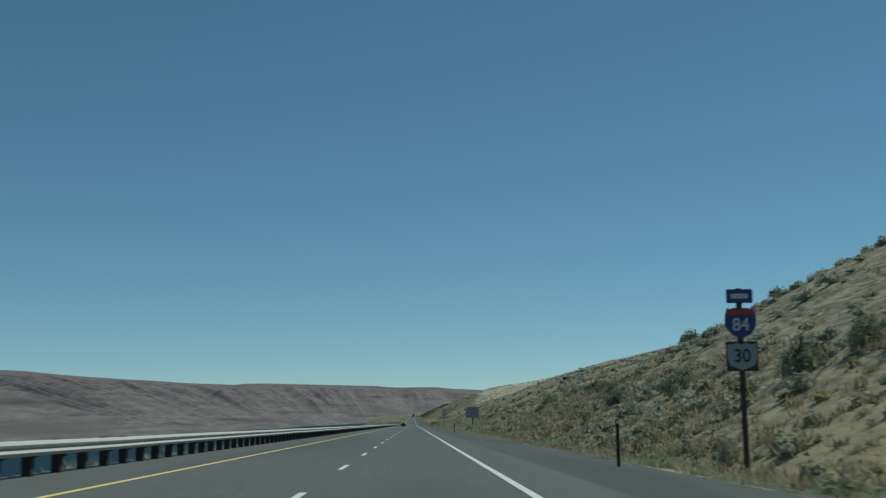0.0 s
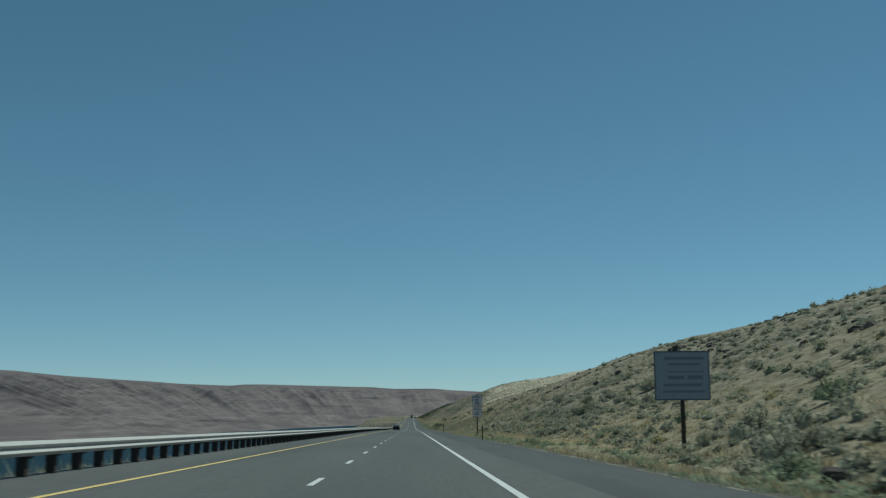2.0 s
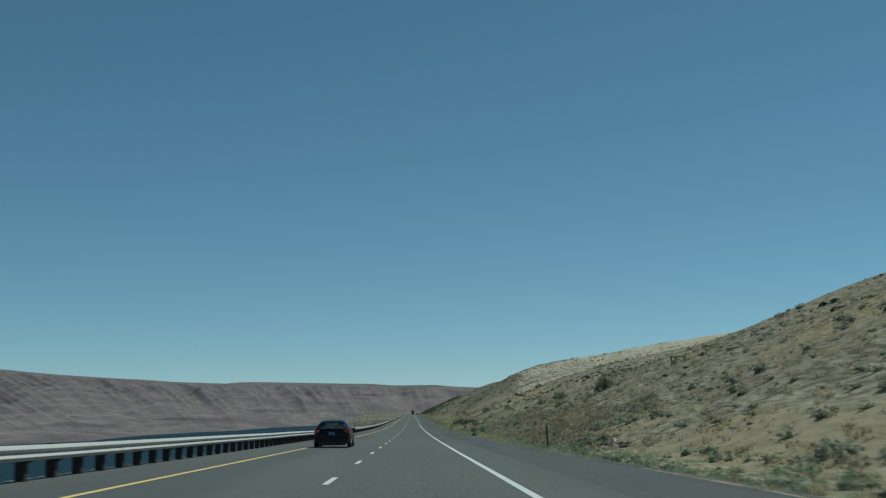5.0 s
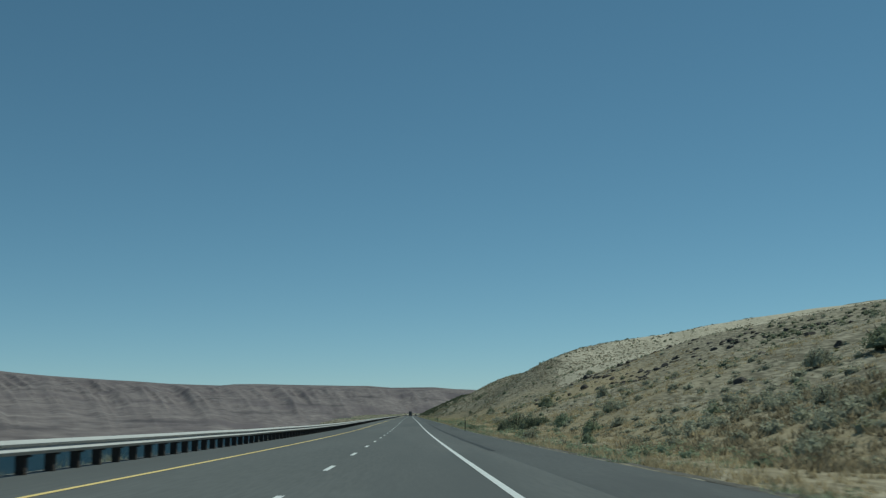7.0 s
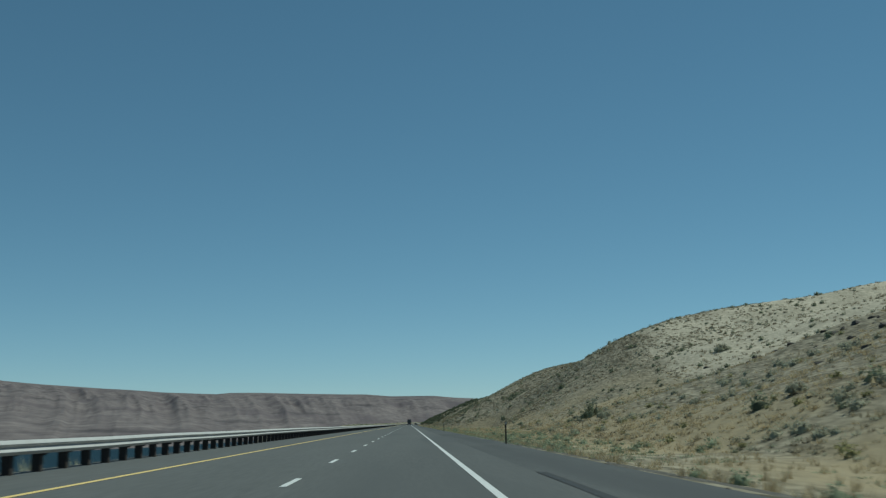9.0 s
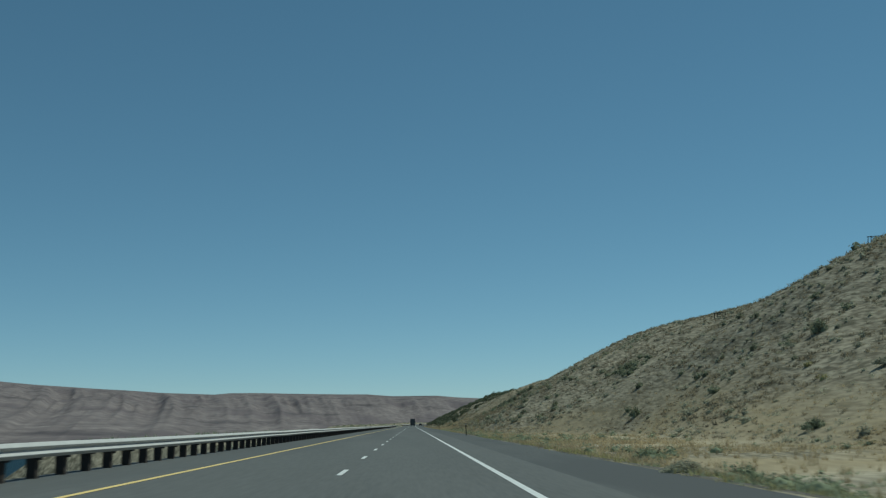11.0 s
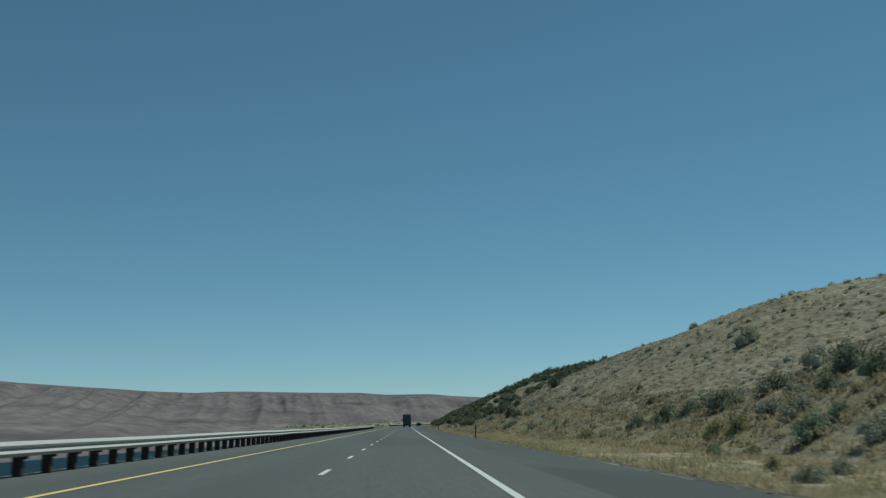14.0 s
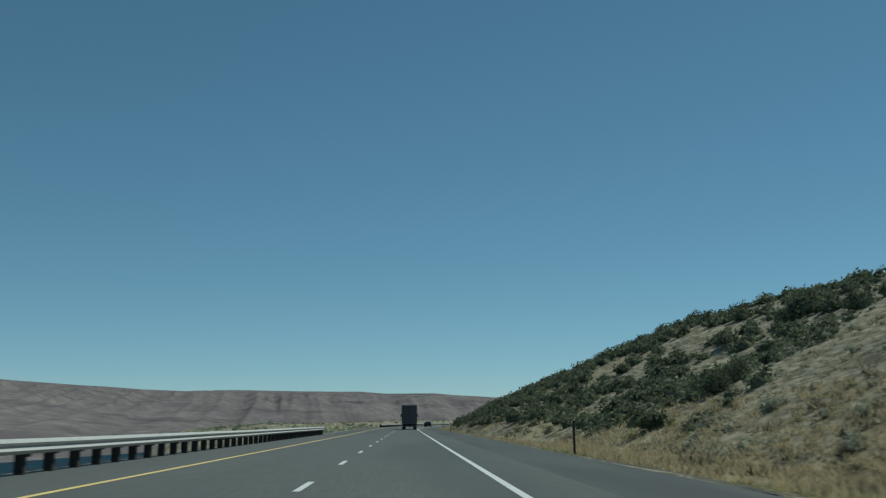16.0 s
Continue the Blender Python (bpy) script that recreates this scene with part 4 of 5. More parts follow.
def bush_template(seed, n, core=2, size=0.16, lobes=1):
    """Corners and three-cornered faces of a bush: a few rounded lobes, each a dark inner dome under many small leaf clumps."""
    r = np.random.default_rng(seed)
    a = r.uniform(0, 2 * np.pi) + np.arange(lobes) * 2 * np.pi / max(lobes, 1) + r.normal(0, 0.3, lobes)
    out = r.uniform(0.32, 0.6, lobes) if lobes > 1 else np.zeros(1)
    rad = r.uniform(0.36, 0.56, lobes) if lobes > 1 else np.ones(1)
    mid = np.column_stack([np.cos(a) * out, np.sin(a) * out, r.uniform(0.02, 0.26, lobes) if lobes > 1 else np.zeros(1)])
    if lobes > 1:
        mid, rad = np.vstack([mid, [0, 0, 0.26]]), np.append(rad, 0.66)
    v, f = np.zeros((0, 3)), np.zeros((0, 3), int)
    if core:
        bm = bmesh.new()
        bmesh.ops.create_icosphere(bm, subdivisions=core, radius=1.0)
        bmesh.ops.delete(bm, geom=[w for w in bm.verts if w.co.z < -0.6], context="VERTS")
        bm.verts.index_update()
        ball = np.array([w.co[:] for w in bm.verts])
        skin = np.array([[w.index for w in face.verts] for face in bm.faces])
        bm.free()
        for k in range(len(rad)):
            lobe = dome(ball, seed + k) * (0.74 * rad[k]) + mid[k]
            lobe[:, 2] = np.maximum(lobe[:, 2], -0.12)
            if lobes > 1:
                lobe[:, :2] *= (1.16 - 0.5 * np.maximum(lobe[:, 2:], 0))
            f = np.concatenate([f, skin + len(v)])
            v = np.concatenate([v, lobe])
    pick = r.choice(len(rad), n, p=rad ** 2 / (rad ** 2).sum())
    a = r.uniform(0, 2 * np.pi, n)
    c = r.uniform(0.0 if lobes == 1 else -0.2, 1, n) ** (0.8 if lobes == 1 else 1)
    way = np.stack([np.cos(a) * np.sqrt(1 - c * c), np.sin(a) * np.sqrt(1 - c * c), c], -1)
    k = dome(way, seed) * r.uniform(0.74, 1.1, (n, 1)) * rad[pick][:, None] + mid[pick]
    k[:, 2] = np.abs(k[:, 2])
    if lobes > 1:
        k[:, :2] *= 1.16 - 0.5 * k[:, 2:]
    side = np.cross(way, r.normal(0, 1, (n, 3)))
    side /= np.linalg.norm(side, axis=1, keepdims=True) + 1e-6
    up = 0.6 * way + np.cross(way, side) * r.uniform(-1.2, 1.2, (n, 1)) + (0, 0, 0.12)
    w = size * r.uniform(0.6, 1.4, n)[:, None]
    leaves = np.stack([k - side * w * 0.55, k + side * w * 0.55, k + up * w * 0.85], 1).reshape(-1, 3)
    return np.concatenate([v, leaves]), np.concatenate([f, np.arange(3 * n).reshape(-1, 3) + len(v)])


def loose(tri):
    """The same form for plain three-cornered pieces."""
    return tri.reshape(-1, 3), np.arange(len(tri) * 3).reshape(-1, 3)


def scatter(name, templates, us, yss, scales, mat, rng, label, category, squash=(0.8, 1.2), sink=0.05):
    """Joins many plants or stones, set on the ground, into one object."""
    zs = land(us, yss)
    xs = us + road_x(yss)
    out, faces, count = [], [], 0
    which = rng.integers(0, len(templates), len(us))
    if templates is SAGES:
        # simpler plants high on the slope
        templates = [*SAGES, *DISTANT]
        which = np.where(us - foot_at(yss) > 26, len(SAGES) + which % len(DISTANT), which)
    turn = rng.uniform(0, 2 * np.pi, len(us))
    sq = rng.uniform(*squash, len(us))
    for i, (tv, tf) in enumerate(templates):
        k = np.where(which == i)[0]
        if not len(k):
            continue
        c, s = np.cos(turn[k]), np.sin(turn[k])
        t = tv[None] * scales[k][:, None, None]
        x = t[..., 0] * c[:, None] - t[..., 1] * s[:, None] + xs[k][:, None]
        y = t[..., 0] * s[:, None] + t[..., 1] * c[:, None] + yss[k][:, None]
        z = t[..., 2] * sq[k][:, None] + zs[k][:, None] - sink * scales[k][:, None]
        out.append(np.stack([x, y, z], -1).reshape(-1, 3))
        faces.append((tf[None] + (np.arange(len(k)) * len(tv))[:, None, None] + count).reshape(-1, 3))
        count += len(k) * len(tv)
    return tagged(mesh_object(name, np.concatenate(out), np.concatenate(faces), mat, smooth=mat is not BASALT), label, category, kind="stuff")


rng = np.random.default_rng(7)


def foot_at(y):
    return np.interp(y, _hy, _foot)


def cover(n, y0, y1, near, far, clump, seed, power=1.0, from_foot=True, cut=0.0):
    """Places for plants: u beyond the hill's foot, thinned into clumps."""
    y = rng.uniform(y0, y1, n * 3)
    w = near + (far - near) * rng.uniform(0, 1, n * 3) ** power
    u = w + (foot_at(y) if from_foot else 0)
    keep = lumps(u, y, clump, seed) + 0.5 * lumps(u, y, clump * 0.35, seed + 1) + rng.normal(0, 0.35, n * 3) > cut
    return u[keep][:n], y[keep][:n]


SAGES = [bush_template(100 + k, 74, 1, 0.225) for k in range(8)]
MOUNDS = [bush_template(180 + k, 42, 1, 0.27, 3) for k in range(6)]
ROUNDED = [bush_template(170 + k, 150, 1, 0.17, 3) for k in range(6)]
DISTANT = [bush_template(150 + k, 30, 1, 0.34) for k in range(6)]
FINE = [bush_template(200 + k, 65, 1, 0.19) for k in range(6)]


def blades(seed, n, wide=0.22, thick=0.045, lean_by=1.0):
    """A tuft of grass: n tapering blades that lean outwards."""
    r = np.random.default_rng(seed)
    a, lean = r.uniform(0, 2 * np.pi, n), r.uniform(0.2, 1.0, n) * lean_by
    h, w = r.uniform(0.5, 1.0, n), thick
    base = r.normal(0, wide, (n, 2))
    dx, dy = np.cos(a), np.sin(a)
    b = np.column_stack([base, np.zeros(n)])
    side = np.column_stack([-dy, dx, np.zeros(n)]) * w
    tip = b + np.column_stack([dx * lean * h, dy * lean * h, h])
    return np.stack([b - side, b + side, tip], 1)


TUFTS = [loose(blades(300 + k, 11)) for k in range(6)]
LOW = [loose(blades(250 + k, 18, 0.42, 0.10, 1.0)) for k in range(8)]
SWARD = [loose(blades(320 + k, 16, 0.75, 0.085, 1.2)) for k in range(6)]
TALL = [loose(blades(340 + k, 15, 0.6, 0.07, 1.3)) for k in range(6)]

u, y = cover(4600, -20, 1700, 1.0, 95, 20, 31, 1.4, cut=0.2)
scatter("sagebrush_cover", SAGES, u, y, rng.uniform(0.2, 0.7, len(u)), SAGE, rng, "scattered grey-green sagebrush over the dry slope", "sagebrush", (0.6, 1.0))
u, y = cover(1250, -20, 460, 1.0, 70, 13, 35, 1.25, cut=0.3)
scatter("sagebrush_thicket", ROUNDED, u, y, rng.uniform(0.4, 1.05, len(u)), SAGE, rng, "dense grey-green sagebrush clumps on the hillside", "sagebrush", (0.65, 1.05))
u, y = cover(1200, -20, 1420, 4.0, 110, 30, 41, 1.2, cut=0.5)
scatter("dark_scrub", SAGES, u, y, rng.uniform(0.4, 1.0, len(u)), GREENBUSH, rng, "dark green scrub patches on the hillside", "scrub", (0.65, 1.05))
u, y = cover(1300, 1446, 1700, 1.5, 52, 11, 51, 1.0, cut=-0.1)
keep = y > 1449 + 1.7 * np.maximum(u - 15.5, -2)
u, y = u[keep], y[keep]
scatter("dense_scrub", SAGES, u, y, rng.uniform(0.4, 1.3, len(u)) ** 1.1, DARKBUSH, rng, "dense dark green scrub covering the slope", "scrub", (0.7, 1.1))
u, y = cover(620, 1450, 1660, 2.0, 48, 15, 55, 1.0, cut=-0.1)
keep = y > 1453 + 1.7 * np.maximum(u - 15.5, -2)
scatter("rounded_scrub", ROUNDED, u[keep], y[keep], rng.uniform(0.9, 2.0, keep.sum()), DARKBUSH, rng, "large rounded dark green shrubs crowding the slope", "scrub", (0.75, 1.05))


def patches(spots):
    us, ys_ = [], []
    for pu, py, ru, ry, n in spots:
        us.append(rng.normal(pu, ru * 0.55, n))
        ys_.append(rng.normal(py, ry * 0.55, n))
    return np.concatenate(us), np.concatenate(ys_)


u, y = patches(((20, 346, 4, 14, 30), (23, 336, 4, 12, 34), (19.5, 311, 3, 8, 30), (19.6, 301, 3, 6, 26), (22.8, 298, 3, 6, 26), (17.6, 322, 2.5, 10, 26), (18, 285, 2, 3, 14), (15.6, 279.5, 1.2, 2.5, 10),
                (17, 662, 2.5, 6, 22), (21.6, 661, 2.5, 5, 14), (34, 870, 6, 25, 30), (12.7, 560, 2.5, 25, 34), (14.4, 570, 3, 18, 26), (14, 30, 4, 25, 40), (12, 180, 2, 8, 16), (14, 612, 3, 14, 26), (18, 640, 4, 16, 30), (24, 660, 4, 18, 26)))
scatter("sagebrush_patches", SAGES, u, y, rng.uniform(0.35, 0.85, len(u)), SAGE, rng, "thick soft patches of grey-green sagebrush", "sagebrush", (0.65, 1.05))
u, y = patches(((76, 879, 10, 16, 60), (68, 787, 12, 14, 60), (52, 882, 8, 12, 20), (32.6, 1117, 3, 4, 22), (18.3, 1174, 2, 4, 14), (25, 1165, 2, 3, 12), (14.3, 1372, 1.5, 3, 8)))
scatter("dark_patches", SAGES, u, y, rng.uniform(0.4, 0.95, len(u)), GREENBUSH, rng, "dark scrub patches on the slope", "scrub", (0.65, 1.0))
u, y = cover(700, -20, 1700, 0.5, 30, 25, 61, 1.5, cut=0.45)
scatter("olive_brush", SAGES, u, y, rng.uniform(0.25, 0.6, len(u)), OLIVE, rng, "olive yellow rabbitbrush low on the slope", "brush", (0.6, 1.0))
u, y = cover(13000, -20, 1700, 0.5, 75, 9, 65, 1.9, cut=-0.2)
keep = (y < 430) | (y > 1010) | (rng.uniform(0, 1, len(u)) < 0.45)
u, y = u[keep], y[keep]
scatter("low_scrub", LOW, u, y, rng.uniform(0.15, 0.42, len(u)), SAGE, rng, "low grey-green tufts all over the dry slope", "scrub", (0.45, 0.9))
near = [cover(n_, a, b, -2.5, 10, 7, 63, 1.1, cut=-0.35) for n_, a, b in ((900, -15, 70), (600, 70, 140), (400, 508, 545), (1000, 545, 665), (450, 1150, 1230), (700, 1262, 1350), (450, 1375, 1440))]
u, y = np.concatenate([q[0] for q in near]), np.concatenate([q[1] for q in near])
keep = u > 7.4
scatter("brown_brush", LOW, u[keep], y[keep], rng.uniform(0.3, 0.8, keep.sum()), BROWN, rng, "thick brown dried brush low on the slope", "brush", (0.45, 0.85))
u, y = cover(13500, -20, 1700, 0.5, 75, 8, 66, 2.1, cut=-0.5)
scatter("dry_brush", LOW, u, y, rng.uniform(0.14, 0.44, len(u)), DRY_LEAF, rng, "low brown dried brush on the slope", "brush", (0.4, 0.8))
u, y = cover(1500, -20, 740, 0.0, 36, 10, 68, 1.3, cut=0.2)
scatter("soft_cover", MOUNDS, u, y, rng.uniform(0.3, 0.75, len(u)), SAGE, rng, "soft low grey-green brush over the slope", "brush", (0.4, 0.8))
u, y = cover(6500, 380, 1010, 0.0, 40, 14, 64, 1.3, cut=-0.1)
scatter("golden_cover", LOW, u, y, rng.uniform(0.25, 0.55, len(u)), STRAW, rng, "golden dry grass tufts over the slope", "grass", (0.4, 0.8))
u, y = cover(5200, 1035, 1250, 2.0, 72, 7, 76, 1.1, cut=-0.15)
scatter("slope_tufts", LOW, u, y, rng.uniform(0.25, 0.65, len(u)), DRY_LEAF, rng, "brown-grey tufts dotted over the steep spur", "brush", (0.5, 0.9))
u, y = cover(1500, 1035, 1250, 2.0, 72, 9, 78, 1.1, cut=0.1)
scatter("spur_brush", SAGES, u, y, rng.uniform(0.25, 0.6, len(u)), SAGE, rng, "small grey-green bushes dotted over the steep spur", "brush", (0.6, 0.9))
u = np.linspace(72, 210, 420) + rng.normal(0, 1.0, 420)
y = np.interp(u, [72, 90, 142, 180, 210], [1121, 1118, 1134, 1156, 1180]) + rng.normal(0, 2.5, 420)
scatter("ridge_scrub", DISTANT, u, y, rng.uniform(0.35, 0.75, 420), GREENBUSH, rng, "low dark scrub along the edge of the plateau", "scrub", (0.7, 1.0))
u, y = rng.uniform(52, 150, 4200), rng.uniform(900, 1165, 4200)
scatter("plateau_tufts", LOW, u, y, rng.uniform(0.3, 0.75, len(u)), DRY_LEAF, rng, "sparse dark tufts on the pale plateau", "brush", (0.5, 0.9))
u, y = cover(10500, -20, 1700, -0.5, 55, 9, 67, 1.8, cut=-0.5)
scatter("straw_sward", SWARD, u, y, rng.uniform(0.12, 0.26, len(u)), STRAW, rng, "low straw-coloured grass over the slope", "grass", (0.5, 1.0), 0.0)
u, y = cover(2600, -20, 1230, -1.5, 10, 24, 69, 1.2, cut=0.1)
u2, y2 = cover(5200, 1230, 1475, -2.2, 6.5, 12, 70, 1.1, cut=-0.4)
u3, y3 = rng.uniform(8.5, 19, 2200), rng.uniform(930, 1115, 2200)
keep = (u3 < foot_at(y3) + 2) & (lumps(u3, y3, 16, 73) > -0.35)
y4 = np.concatenate([rng.uniform(1222, 1482, 3400), rng.uniform(235, 330, 500), rng.uniform(1110, 1222, 700), rng.uniform(540, 700, 900)])
u4 = 6.7 + rng.uniform(0, 1, len(y4)) ** 1.2 * np.maximum(foot_at(y4) - 5.0, 2.5)
thick = lumps(u4, y4, 9, 74) > -0.45
u, y = np.concatenate([u, u2, u3[keep], u4[thick]]), np.concatenate([y, y2, y3[keep], y4[thick]])
scatter("tall_straw", TALL, u, y, rng.uniform(0.2, 0.48, len(u)), STRAW, rng, "thick golden straw grass at the foot of the slope", "grass", (0.5, 0.9), 0.0)
# the bare-looking late slope has many small tufts
u, y = cover(2600, 1200, 1475, 3.0, 30, 5, 75, 1.0, cut=-0.2)
scatter("late_tufts", LOW, u, y, rng.uniform(0.18, 0.5, len(u)), DRY_LEAF, rng, "small dry brush tufts on the tan slope", "brush", (0.5, 0.9))
n = 5200
y = rng.uniform(880, 1470, n)
u = 6.4 + rng.uniform(0, 1, n) ** 1.4 * 5.5
keep = lumps(u, y, 17, 79) + 0.5 * lumps(u, y, 6, 80) > 0.1
scatter("yellow_grass", SWARD, u[keep], y[keep], rng.uniform(0.14, 0.3, keep.sum()), OLIVE, rng, "low yellow-green grass along the verge", "grass", (0.5, 1.0), 0.0)
# verge greenery close to the shoulder
n = 9000
y = rng.uniform(-20, 1230, n)
u = 6.35 + rng.uniform(0, 1, n) ** 1.5 * np.minimum(np.maximum(foot_at(y) - 5.5, 2.0), 6.0)
keep = lumps(u, y, 26, 77) + 0.5 * lumps(u, y, 7, 78) > -0.25
scatter("green_grass", SWARD, u[keep], y[keep], rng.uniform(0.12, 0.26, keep.sum()), VERGE, rng, "low pale green grass along the shoulder", "grass", (0.5, 1.0), 0.0)
y = rng.uniform(-20, 1225, 2600)
u = 7.2 + rng.uniform(0, 1, 2600) ** 1.6 * np.maximum(foot_at(y) - 6.2, 1.5)
keep = lumps(u, y, 18, 71) + 0.5 * lumps(u, y, 6, 72) > -0.1
scatter("verge_brush", FINE, u[keep], y[keep], rng.uniform(0.22, 0.62, keep.sum()), VERGE, rng, "low grey-green brush along the verge", "brush", (0.6, 1.0))


n = 24000
y = rng.uniform(-20, 1700, n)
u = 6.5 + rng.uniform(0, 1, n) ** 1.7 * 34
keep = lumps(u, y, 30, 81) + 0.4 * lumps(u, y, 7, 82) > -0.25
scatter("dry_grass", TUFTS, u[keep], y[keep], rng.uniform(0.15, 0.40, keep.sum()), STRAW, rng, "pale dry straw grass tufts on verge and slope", "grass", sink=0.0)
y = rng.uniform(1050, 1700, 3500)
u = -9.0 - rng.uniform(0, 1, 3500) ** 1.3 * 45
keep = u > bank_edge(y) + 1
scatter("bank_grass", TUFTS, u[keep], y[keep], rng.uniform(0.3, 0.7, keep.sum()), VERGE, rng, "pale grey-green grass on the river bank", "grass", sink=0.0)
y = rng.uniform(-40, 1040, 5200)
u = -8.4 - rng.uniform(0, 1, 5200) ** 1.3 * 1.5
keep = lumps(y, u * 0, 24, 83) + 0.5 * lumps(y, u * 0, 7, 84) > 0.1
scatter("bank_weeds", TUFTS, u[keep], y[keep], rng.uniform(0.3, 0.7, keep.sum()), SAGE, rng, "pale grey-green weeds on the bank behind the guardrail", "weeds", (0.6, 1.0), 0.0)
y = rng.uniform(1505, 2000, 420)
u = -11.0 - rng.uniform(0, 1, 420) ** 1.2 * 70
u, y = u[u > bank_edge(y) + 2], y[u > bank_edge(y) + 2]
scatter("bank_scrub", SAGES, u, y, rng.uniform(0.3, 0.85, len(u)), GREENBUSH, rng, "low dark scrub on the bank beyond the guardrail", "scrub")


def stone(seed, n=26):
    """A broken, flat-faced stone."""
    r = np.random.default_rng(seed)
    bm = bmesh.new()
    for p in r.normal(0, 1, (n, 3)):
        p /= np.linalg.norm(p)
        bm.verts.new(p * r.uniform(0.7, 1.1) * (1.0, 0.75, 0.6))
    bmesh.ops.convex_hull(bm, input=bm.verts)
    bmesh.ops.delete(bm, geom=[v for v in bm.verts if not v.link_faces], context="VERTS")
    bmesh.ops.triangulate(bm, faces=bm.faces)
    tri = np.array([[v.co[:] for v in f_.verts] for f_ in bm.faces])
    bm.free()
    return tri


def boulder(u, y, r, turn):
    """A dark, broken rock half sunk in the slope."""
    bm = bmesh.new()
    q = np.random.default_rng(int(u * 10))
    for p in q.normal(0, 1, (30, 3)):
        p /= np.linalg.norm(p)
        bm.verts.new(p * q.uniform(0.75, 1.1) * (1.0, 0.8, 0.75) * r)
    bmesh.ops.convex_hull(bm, input=bm.verts)
    bmesh.ops.delete(bm, geom=[v for v in bm.verts if not v.link_faces], context="VERTS")
    rock = tagged(part("boulder", bm, BASALT), "dark basalt boulder half sunk in the slope", "rock", "dark boulders on the slope")
    x, y, z = on_land(u, y)
    rock.matrix_basis = pose(x * SCALE, y * SCALE, (z + 0.25 * r) * SCALE, 0, 0, turn)
    return rock


for k, (u, y, r) in enumerate(((45.3, 867.2, 0.9), (46.8, 846.0, 0.75), (36.2, 860.2, 0.5), (30.5, 809.6, 0.5), (100.5, 973.7, 1.3), (108.6, 987.9, 1.4), (53.6, 959.6, 0.8), (55.1, 382.0, 1.5), (57.0, 384.0, 1.0), (51.1, 363.6, 0.8), (38.0, 314.0, 0.7), (90.0, 308.6, 1.5), (86.5, 315.8, 1.2), (39.6, 847.0, 0.9), (33.6, 811.0, 0.9), (47.7, 840.0, 0.8),
                               (44.5, 222.3, 0.6), (9.6, 173.8, 0.38), (8.6, 171.0, 0.25), (17.0, 547.0, 0.3), (19.2, 518.5, 0.3), (19.4, 514.0, 0.26), (34.0, 356.0, 0.8), (41.0, 372.0, 0.9), (57.0, 395.0, 0.8))):
    boulder(u, y, r, 53.0 * k)
STONES = [loose(stone(400 + k)) for k in range(5)]
u, y = cover(420, 340, 560, 14, 75, 14, 91, 1.0, cut=0.5)
u2, y2 = cover(260, 640, 860, 10, 60, 12, 93, 1.0, cut=0.6)
u3, y3 = cover(260, 60, 340, 20, 60, 14, 95, 1.0, cut=0.6)
u4, y4 = patches(((48, 880, 8, 50, 60), (40, 820, 6, 40, 50), (60, 940, 8, 40, 50), (60, 350, 8, 40, 40), (45, 320, 6, 25, 25), (42, 804, 5, 6, 26), (52, 806, 5, 6, 26), (61, 799, 5, 6, 24), (71, 788, 6, 6, 24)))
u, y = np.concatenate([u, u2, u3, u4]), np.concatenate([y, y2, y3, y4])
scatter("basalt_outcrops", STONES, u, y, rng.uniform(0.3, 1.3, len(u)), BASALT, rng, "dark basalt outcrops and loose stones on the slope", "rocks", sink=0.25)
yr, ur = rng.uniform(480, 509, 420), 8.4 + rng.uniform(0, 1, 420) ** 1.3 * 4.2
scatter("rubble_heap", STONES, ur, yr, rng.uniform(0.12, 0.55, 420), BASALT, rng, "dark broken rubble dumped beside the verge", "rubble", sink=0.2)
n = 1000
y = rng.uniform(-20, 1600, n)
u = 6.0 + np.abs(rng.normal(0, 0.9, n))
scatter("verge_gravel", STONES, u, y, rng.uniform(0.02, 0.07, n), BASALT, rng, "loose dark gravel at the shoulder's edge", "gravel", sink=0.2)

# larger bushes that stand apart
leafy = {}


def lone_bush(kind, mat, seed, u, y, wide, high):
    key = (kind, seed)
    if key not in leafy:
        t = bush_template(500 + seed, 700 if seed > 40 else 1750, 1, 0.10 if seed > 40 else 0.072, 4 + seed % 3)
        leaves = mesh_object("crown", t[0], t[1], mat, smooth=True)
        bm = bmesh.new()
        r = random.Random(seed)
        for k in range(9):
            a, q = r.uniform(0, 6.28), r.uniform(0.3, 0.7)
            tube(bm, (0.05 * math.cos(a), 0.05 * math.sin(a), -0.15), (q * math.cos(a), q * math.sin(a), r.uniform(0.5, 0.9)), 0.035, 0.012, 5)
        stems = part("stem", bm, STEM)
        leafy[key] = (leaves.data, stems.data)
        bpy.data.objects.remove(leaves), bpy.data.objects.remove(stems)
    px, py, pz = on_land(u, y)
    b = thing(kind, (px, py, pz - 0.09 * high), rng.uniform(0, 360), {"sagebrush": "rounded grey-green sagebrush on the dry slope", "scrub_bush": "dark green scrub bush on the dry slope",
                                                "verge_bush": "soft grey-green bush at the verge", "rabbitbrush": "olive yellow rabbitbrush on the slope"}[kind], "bush", "bushes on the slope")
    for name, data in zip(("crown", "stem"), leafy[key]):
        o = new(name, data)
        o.parent = b
        o.scale = (wide, wide, high)
    return b


